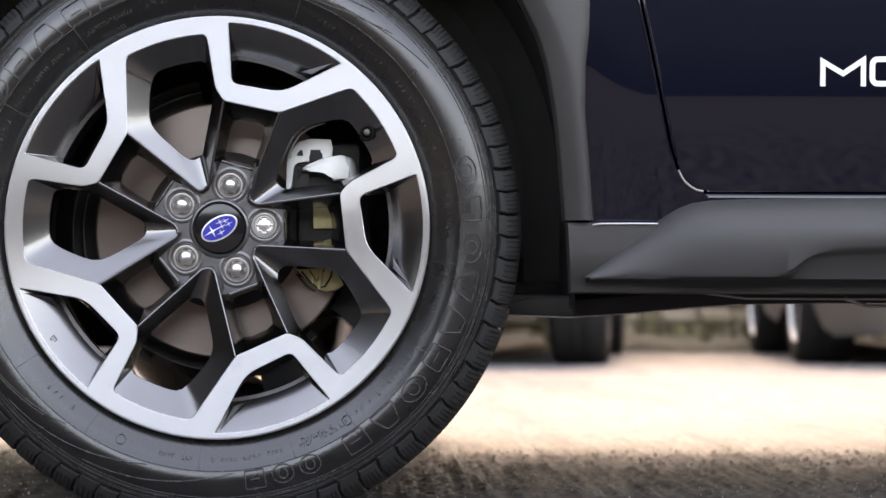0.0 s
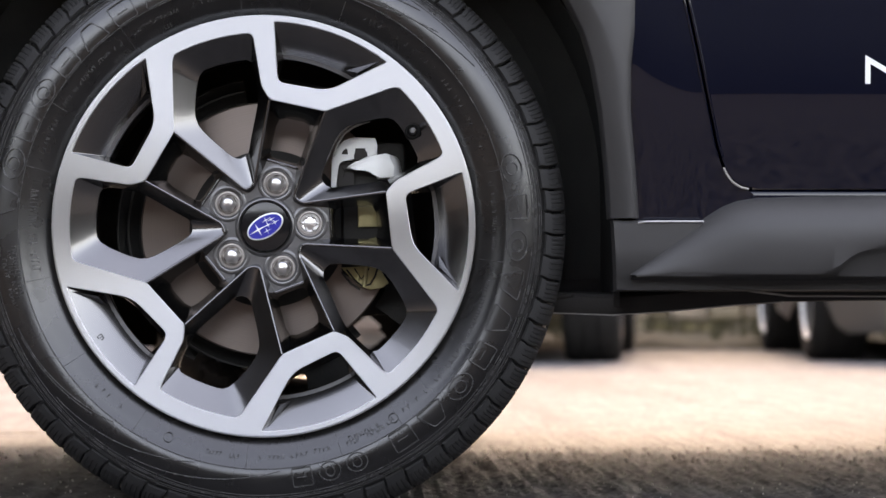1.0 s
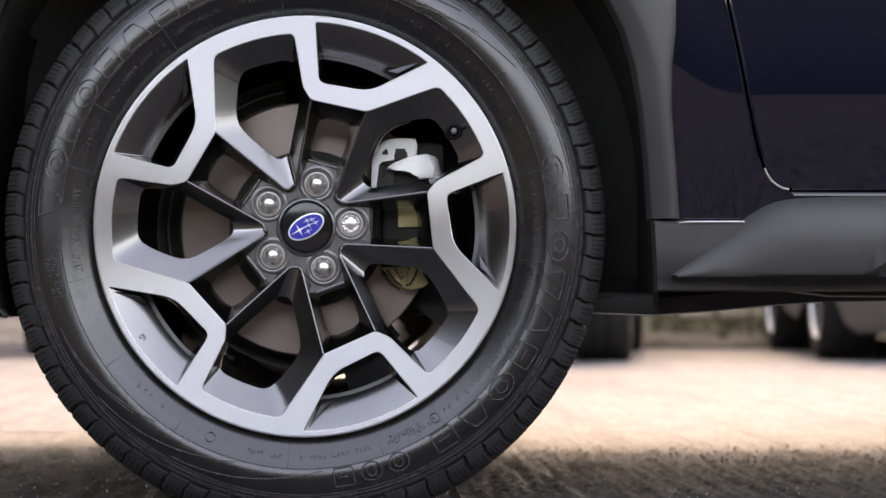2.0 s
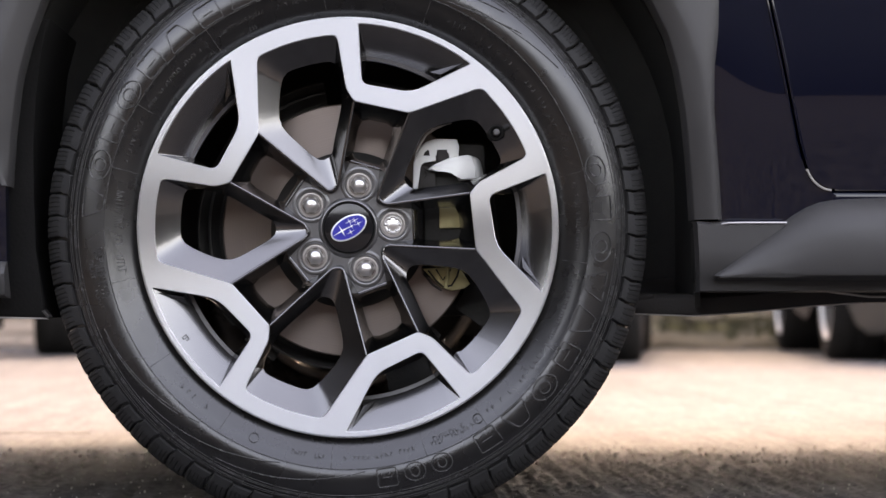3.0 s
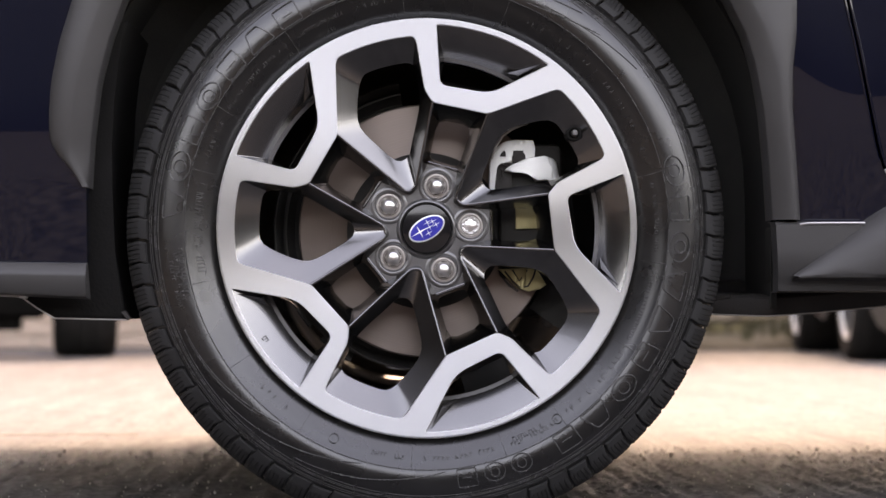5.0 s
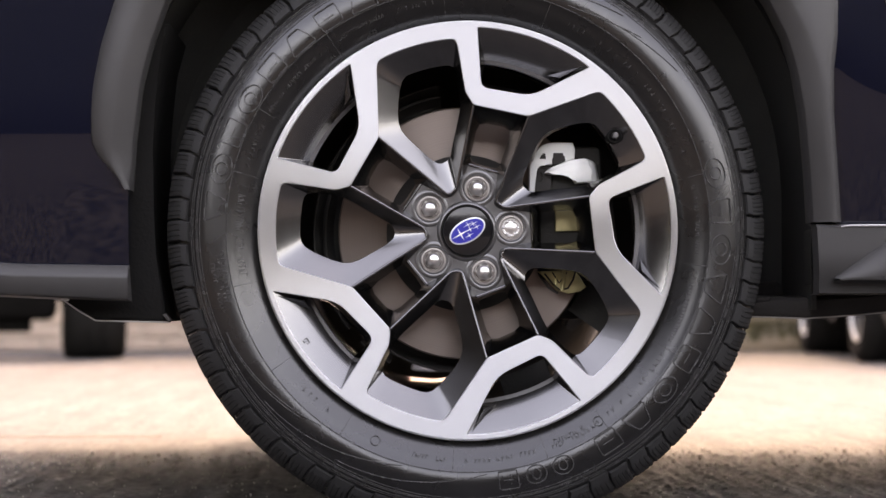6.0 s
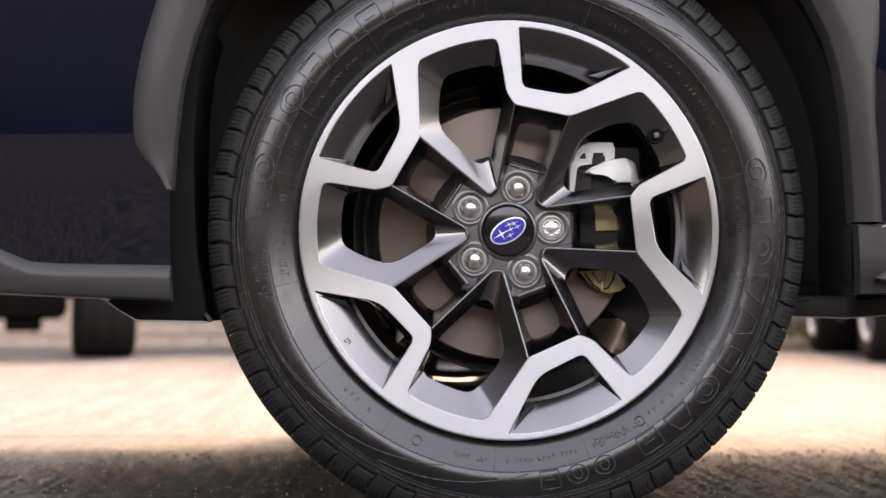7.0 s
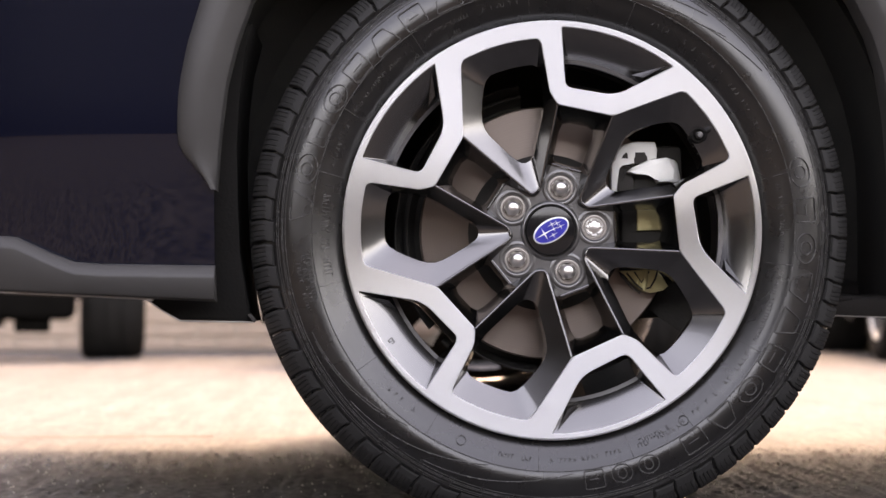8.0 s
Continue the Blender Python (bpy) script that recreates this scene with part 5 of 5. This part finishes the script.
# ---- background: parked cars, walls, verge ----
def parked_car(label, x, y, turn, paint, track, base, clearance, rim, tyre_w=0.24, nose=0.75):
    """A small car seen end on; origin under the middle of its near axle, body towards +y."""
    t = tagged(new("parked_car"), label, "car", group="parked cars")
    h, R = track / 2, 0.325
    y0, y1 = -nose, base + 0.50
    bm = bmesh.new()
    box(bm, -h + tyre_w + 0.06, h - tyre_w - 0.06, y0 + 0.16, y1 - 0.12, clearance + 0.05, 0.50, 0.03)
    part("underbody", bm, M_FLATBLACK, t)
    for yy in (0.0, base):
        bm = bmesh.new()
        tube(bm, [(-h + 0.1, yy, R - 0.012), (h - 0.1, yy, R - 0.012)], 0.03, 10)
        part("axle", bm, M_FLATBLACK, t)
    # shell: rings across the body, from one sill over the top to the other
    stations = [y0, y0 + 0.03, y0 + 0.10, y0 + 0.22]
    for c in (0.0, base):
        stations += [c + (R + 0.05) * math.cos(radians(a)) for a in range(180, -1, -20)]
    stations += [(R + 0.06 + base - R - 0.06) / 2, y1 - 0.20, y1 - 0.08, y1 - 0.02, y1]
    rows = []
    for yy in sorted(stations):
        zb = clearance + (0.05 if R < yy < base - R else 0.0)
        for c in (0.0, base):
            d = abs(yy - c)
            if d < R + 0.0501:
                zb = max(zb, R + math.sqrt(max(0.0, (R + 0.05) ** 2 - d * d)))
        end = max(0.0, 1 - (yy - y0) / 0.22, 1 - (y1 - yy) / 0.20)
        w = h + 0.02 - 0.30 * end ** 2
        zb += 0.10 * max(0.0, end - 0.8)
        top = 0.62 + 0.28 * min(1.0, (yy - y0) / 0.30, (y1 - yy) / 0.10)
        rows.append([(-w + 0.05, yy, zb), (-w, yy, zb + 0.04), (-w - 0.01, yy, max(zb + 0.05, 0.55)), (-w + 0.03, yy, max(zb + 0.06, top - 0.05)), (-w + 0.10, yy, max(zb + 0.07, top)), (0, yy, max(zb + 0.08, top + 0.03)),
                     (w - 0.10, yy, max(zb + 0.07, top)), (w - 0.03, yy, max(zb + 0.06, top - 0.05)), (w + 0.01, yy, max(zb + 0.05, 0.55)), (w, yy, zb + 0.04), (w - 0.05, yy, zb)])
    bm = bmesh.new()
    vs = strip(bm, rows)
    bm.faces.new(vs[0])
    bm.faces.new(vs[-1][::-1])
    body = part("body", bm, paint, t, sharp=50)
    bm = bmesh.new()
    box(bm, -h + 0.22, h - 0.22, y0 - 0.012, y0 + 0.02, clearance + 0.16, clearance + 0.30, 0.01)
    part("grille", bm, M_FLATBLACK, body)
    for sx in (-1, 1):
        bm = bmesh.new()
        box(bm, sx * (h - 0.32) - 0.13, sx * (h - 0.32) + 0.13, y0 - 0.004, y0 + 0.04, 0.56, 0.62, 0.012)
        part("headlight", bm, M_GLASS, body)
    rows = []
    for yy, z, w in ((0.25, 0.90, h - 0.08), (0.75, 1.28, h - 0.20), (1.05, 1.43, h - 0.26), (base - 0.2, 1.45, h - 0.27), (base + 0.20, 1.34, h - 0.24), (base + 0.44, 0.90, h - 0.10)):
        rows.append([(-h + 0.06, yy, 0.86), (-w, yy, max(0.88, z - 0.05)), (-w + 0.06, yy, max(0.90, z)), (w - 0.06, yy, max(0.90, z)), (w, yy, max(0.88, z - 0.05)), (h - 0.06, yy, 0.86)])
    bm = bmesh.new()
    strip(bm, rows)
    part("cabin", bm, M_GLASS, t)
    bm = bmesh.new()
    box(bm, -h + 0.33, h - 0.33, 1.0, base - 0.1, 1.425, 1.475, 0.02)
    part("roof", bm, paint, t)
    for sx in (-1, 1):
        for yy in (0.0, base):
            plain_wheel(t, sx * (h - tyre_w / 2), yy, R, tyre_w, 90, rim, rubber=M_OLDTYRE)
    t.matrix_world = pose(x, y, 0, 0, 0, turn)
    return t


def parked_trailer(label, x, y, turn, paint, width, gap, clearance, rim, tyre_w=0.24, toe=0.0, tail=0.8, skirt=False):
    """A low single- or twin-axle trailer; origin under the middle of its front axle."""
    t = tagged(new("parked_trailer"), label, "trailer")
    h = width / 2
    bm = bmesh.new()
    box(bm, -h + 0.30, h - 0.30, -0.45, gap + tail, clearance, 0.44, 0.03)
    part("chassis", bm, M_FLATBLACK, t)
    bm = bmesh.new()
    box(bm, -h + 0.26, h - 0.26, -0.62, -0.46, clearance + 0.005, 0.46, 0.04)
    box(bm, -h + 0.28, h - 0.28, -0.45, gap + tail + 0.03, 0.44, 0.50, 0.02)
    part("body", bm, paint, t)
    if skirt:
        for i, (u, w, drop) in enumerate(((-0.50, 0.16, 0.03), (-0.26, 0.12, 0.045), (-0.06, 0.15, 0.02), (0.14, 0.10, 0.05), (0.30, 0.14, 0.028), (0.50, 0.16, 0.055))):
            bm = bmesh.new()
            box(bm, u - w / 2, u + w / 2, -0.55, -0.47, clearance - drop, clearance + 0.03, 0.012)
            part("hanger", bm, M_FLATBLACK, t)
    if not gap:
        bm = bmesh.new()
        tube(bm, [(-h + 0.1, 0, 0.313), (h - 0.1, 0, 0.313)], 0.03, 10)
        part("axle", bm, M_FLATBLACK, t)
        for sx in (-1, 1):
            bm = bmesh.new()
            box(bm, sx * 0.46 - 0.04, sx * 0.46 + 0.04, -0.46, 0.04, 0.30, 0.40, 0.01)
            part("spring_arm", bm, M_FLATBLACK, t)
    for sx in (-1, 1):
        bm = bmesh.new()
        rows = []
        for i in range(13):
            a = radians(180 * i / 12)
            yy = gap / 2 - (gap / 2 + 0.335) * math.cos(a)
            rows.append([(sx * (h - 0.27), yy, 0.50 + 0.22 * math.sin(a)), (sx * (h + 0.02), yy, 0.50 + 0.22 * math.sin(a)), (sx * (h + 0.03), yy, 0.47 + 0.22 * math.sin(a))])
        strip(bm, rows)
        part("mudguard", bm, M_PLASTIC, t)
        for yy in ((0.0, gap) if gap else (0.0,)):
            plain_wheel(t, sx * (h - tyre_w / 2), yy, 0.325, tyre_w, 90 + toe, rim, rubber=M_OLDTYRE)
    t.matrix_world = pose(x, y, 0, 0, 0, turn)
    return t


parked_car("dark grey small car parked end on across the sunny concrete", 0.30, 6.70, -8.5, M_DARKCAR, 1.74, 1.9, 0.26, M_STEEL, nose=0.42)
parked_car("beige small car with pale alloy rims parked end on", 2.815, 6.72, -4.8, M_SILVERCAR, 1.66, 1.9, 0.118, M_CALIPER, nose=0.55)
# low trailer stands in for a vehicle; size and toe fit the camera's view
parked_trailer("low black trailer standing in for a vehicle with wide tyres by the brick wall", -2.27, 7.90, 1.0, M_FLATBLACK, 1.92, 0.0, 0.185, M_STEEL, 0.30, toe=7.0, tail=-0.25, skirt=True)

# brick wall behind on one side
wall = tagged(part("wall_brick", (lambda b: (box(b, -14, 0.2, 9.62, 9.85, -0.1, 1.6), b)[1])(bmesh.new()), M_MORTAR), "low pink brick wall with sandy mortar joints", "wall", kind="structure")
bm = bmesh.new()
box(bm, -0.105, 0.105, -0.006, 0.02, -0.0315, 0.0315, 0.004)
finish(bm)
brick_mesh = bpy.data.meshes.new("brick")
bm.to_mesh(brick_mesh)
bm.free()
brick_mesh.materials.append(M_BRICK)
rest = bmesh.new()
made = 0
for c in range(20):
    for i in range(62):
        x = -13.8 + 0.225 * i + (0.1125 if c % 2 else 0)
        z = 0.037 + 0.075 * c
        if x > 0.06:
            continue
        if c < 7 and x > -4.6 and made < 300:
            b = new("brick", brick_mesh)
            b.parent = wall
            b.location = (x, 9.61, z)
            made += 1
        else:
            box(rest, x - 0.105, x + 0.105, 9.604, 9.63, z - 0.0315, z + 0.0315)
tagged(part("brickwork", rest, M_BRICK, wall), kind="stuff")

# rubble stone wall and planted verge on the other side
rng = random.Random(21)
stone_wall = tagged(part("wall_stone", (lambda b: (box(b, 0.2, 14, 9.8, 10.2, -0.1, 1.2), b)[1])(bmesh.new()), M_EARTHJOINT), "low weathered rubble stone wall", "wall", kind="structure")
z = 0.0
made = 0
rest = bmesh.new()
for c in range(14):
    hh = rng.uniform(0.06, 0.10)
    x = 0.2
    while x < 13.6:
        w = rng.uniform(0.10, 0.26)
        y = 9.77 - rng.uniform(0, 0.03)
        if 0.9 < x < 4.6 and c < 6:
            bm = bmesh.new()
            box(bm, x + 0.008, x + w - 0.008, y, 9.82, z + 0.008, z + hh - 0.008, 0.015)
            for v in bm.verts:
                v.co += Vector((rng.uniform(-1, 1), rng.uniform(-1, 1), rng.uniform(-1, 1))) * 0.006
            part("stone", bm, M_RUBBLE, stone_wall)
        else:
            box(rest, x + 0.008, x + w - 0.008, y, 9.82, z + 0.008, z + hh - 0.008)
        x += w
    z += hh
tagged(part("stonework", rest, M_RUBBLE, stone_wall), kind="stuff")
bm = bmesh.new()
rows = []
for y, zz in ((8.95, -0.01), (8.98, 0.03), (9.2, 0.06), (9.7, 0.09), (9.85, 0.09)):
    rows.append([(0.4 + 0.2 * i, y + 0.03 * math.sin(i * 1.7), zz + (0.02 * math.sin(i * 2.3) if zz > 0 else 0)) for i in range(60)])
strip(bm, rows)
tagged(part("verge", bm, M_SOIL), "strip of dry soil and moss along the wall", "verge", kind="structure")

# dry weeds and moss tufts along the foot of the wall
bm = bmesh.new()
rng = random.Random(33)
for i in range(140):
    x, y = rng.uniform(0.7, 5.2), rng.uniform(8.97, 9.6)
    base_z = 0.02 + 0.07 * min(1.0, (y - 8.95) / 0.5)
    for k in range(rng.randint(3, 6)):
        a, hh, lean = rng.uniform(0, 6.28), rng.uniform(0.03, 0.11), rng.uniform(0.01, 0.05)
        dx, dy, w = math.cos(a) * lean, math.sin(a) * lean, rng.uniform(0.004, 0.009)
        vs = [bm.verts.new(p) for p in ((x - w, y, base_z - 0.01), (x + w, y, base_z - 0.01), (x + dx * 0.5 + w * 0.7, y + dy * 0.5, base_z + hh * 0.6), (x + dx, y + dy, base_z + hh), (x + dx * 0.5 - w * 0.7, y + dy * 0.5, base_z + hh * 0.6))]
        bm.faces.new(vs)
tagged(part("weeds", bm, M_WEED), "dry olive weeds and moss along the foot of the wall", "weeds", kind="stuff")
# unseen asphalt lane on the camera's side, run up to the car to dim bounced light
bm = bmesh.new()
box(bm, -8.9, 9.9, -8.9, -0.12, -0.1, 0.004)
tagged(part("road", bm, M_ASPHALT), "brownish asphalt lane beside the concrete, run up to the car to dim bounce", "road", kind="structure")
# plain unseen walls added behind and beside the camera to close the yard and dim its light
for name, x0, x1, y0, y1, top in (("wall_dim_south", -9.0, 10.0, -9.15, -9.0, 2.6), ("wall_dim_west", -9.15, -9.0, -9.0, 9.6, 8.0), ("wall_dim_east", 10.0, 10.15, -9.0, 9.0, 2.4)):
    bm = bmesh.new()
    box(bm, x0, x1, y0, y1, -0.1, top, 0.01)
    tagged(part(name, bm, M_DIMWALL), "plain unseen dark wall added to dim the light", "wall", kind="structure")

# sandy expansion joint across the concrete behind the car
bm = bmesh.new()
rng = random.Random(8)
rows = []
for i in range(52):
    x = -3.05 + 0.05 * i
    y = 1.60 + 0.004 * math.sin(i * 0.7) + rng.uniform(-0.003, 0.003)
    w = 0.007 + rng.uniform(0, 0.005)
    rows.append([(x, y - w, -0.004), (x, y - w + 0.002, 0.0012), (x, y + w - 0.002, 0.0012), (x, y + w, -0.004)])
strip(bm, rows)
tagged(part("trim_joint", bm, M_EARTHJOINT), "dark sandy expansion joint in the concrete", "joint", kind="structure")

# loose grit on the concrete near the wheel
bm = bmesh.new()
rng = random.Random(5)
for i in range(1500):
    x, y = rng.uniform(-1.1, 1.4), rng.uniform(0.2, 1.1) if i < 800 else rng.uniform(0.80, 1.16)
    s = rng.choice((0.0009, 0.0012, 0.0018) if i < 800 else (0.0016, 0.0022, 0.0030)) * rng.uniform(0.8, 1.3)
    m = Matrix.Translation((x, y, s * 0.4)) @ Euler((rng.uniform(0, 3), rng.uniform(0, 3), rng.uniform(0, 3))).to_matrix().to_4x4() @ Matrix.Diagonal((s, s * rng.uniform(0.6, 1), s * rng.uniform(0.5, 0.9), 1))
    vs = [bm.verts.new(m @ Vector(p)) for p in ((1, 0, 0), (-1, 0, 0), (0, 1, 0), (0, -1, 0), (0, 0, 1), (0, 0, -1))]
    for a in (0, 1):
        for b, c in ((2, 4), (4, 3), (3, 5), (5, 2)):
            bm.faces.new((vs[a], vs[b], vs[c]))
tagged(part("grit", bm, M_STONE), "small loose stones scattered on the concrete", "gravel", kind="stuff")
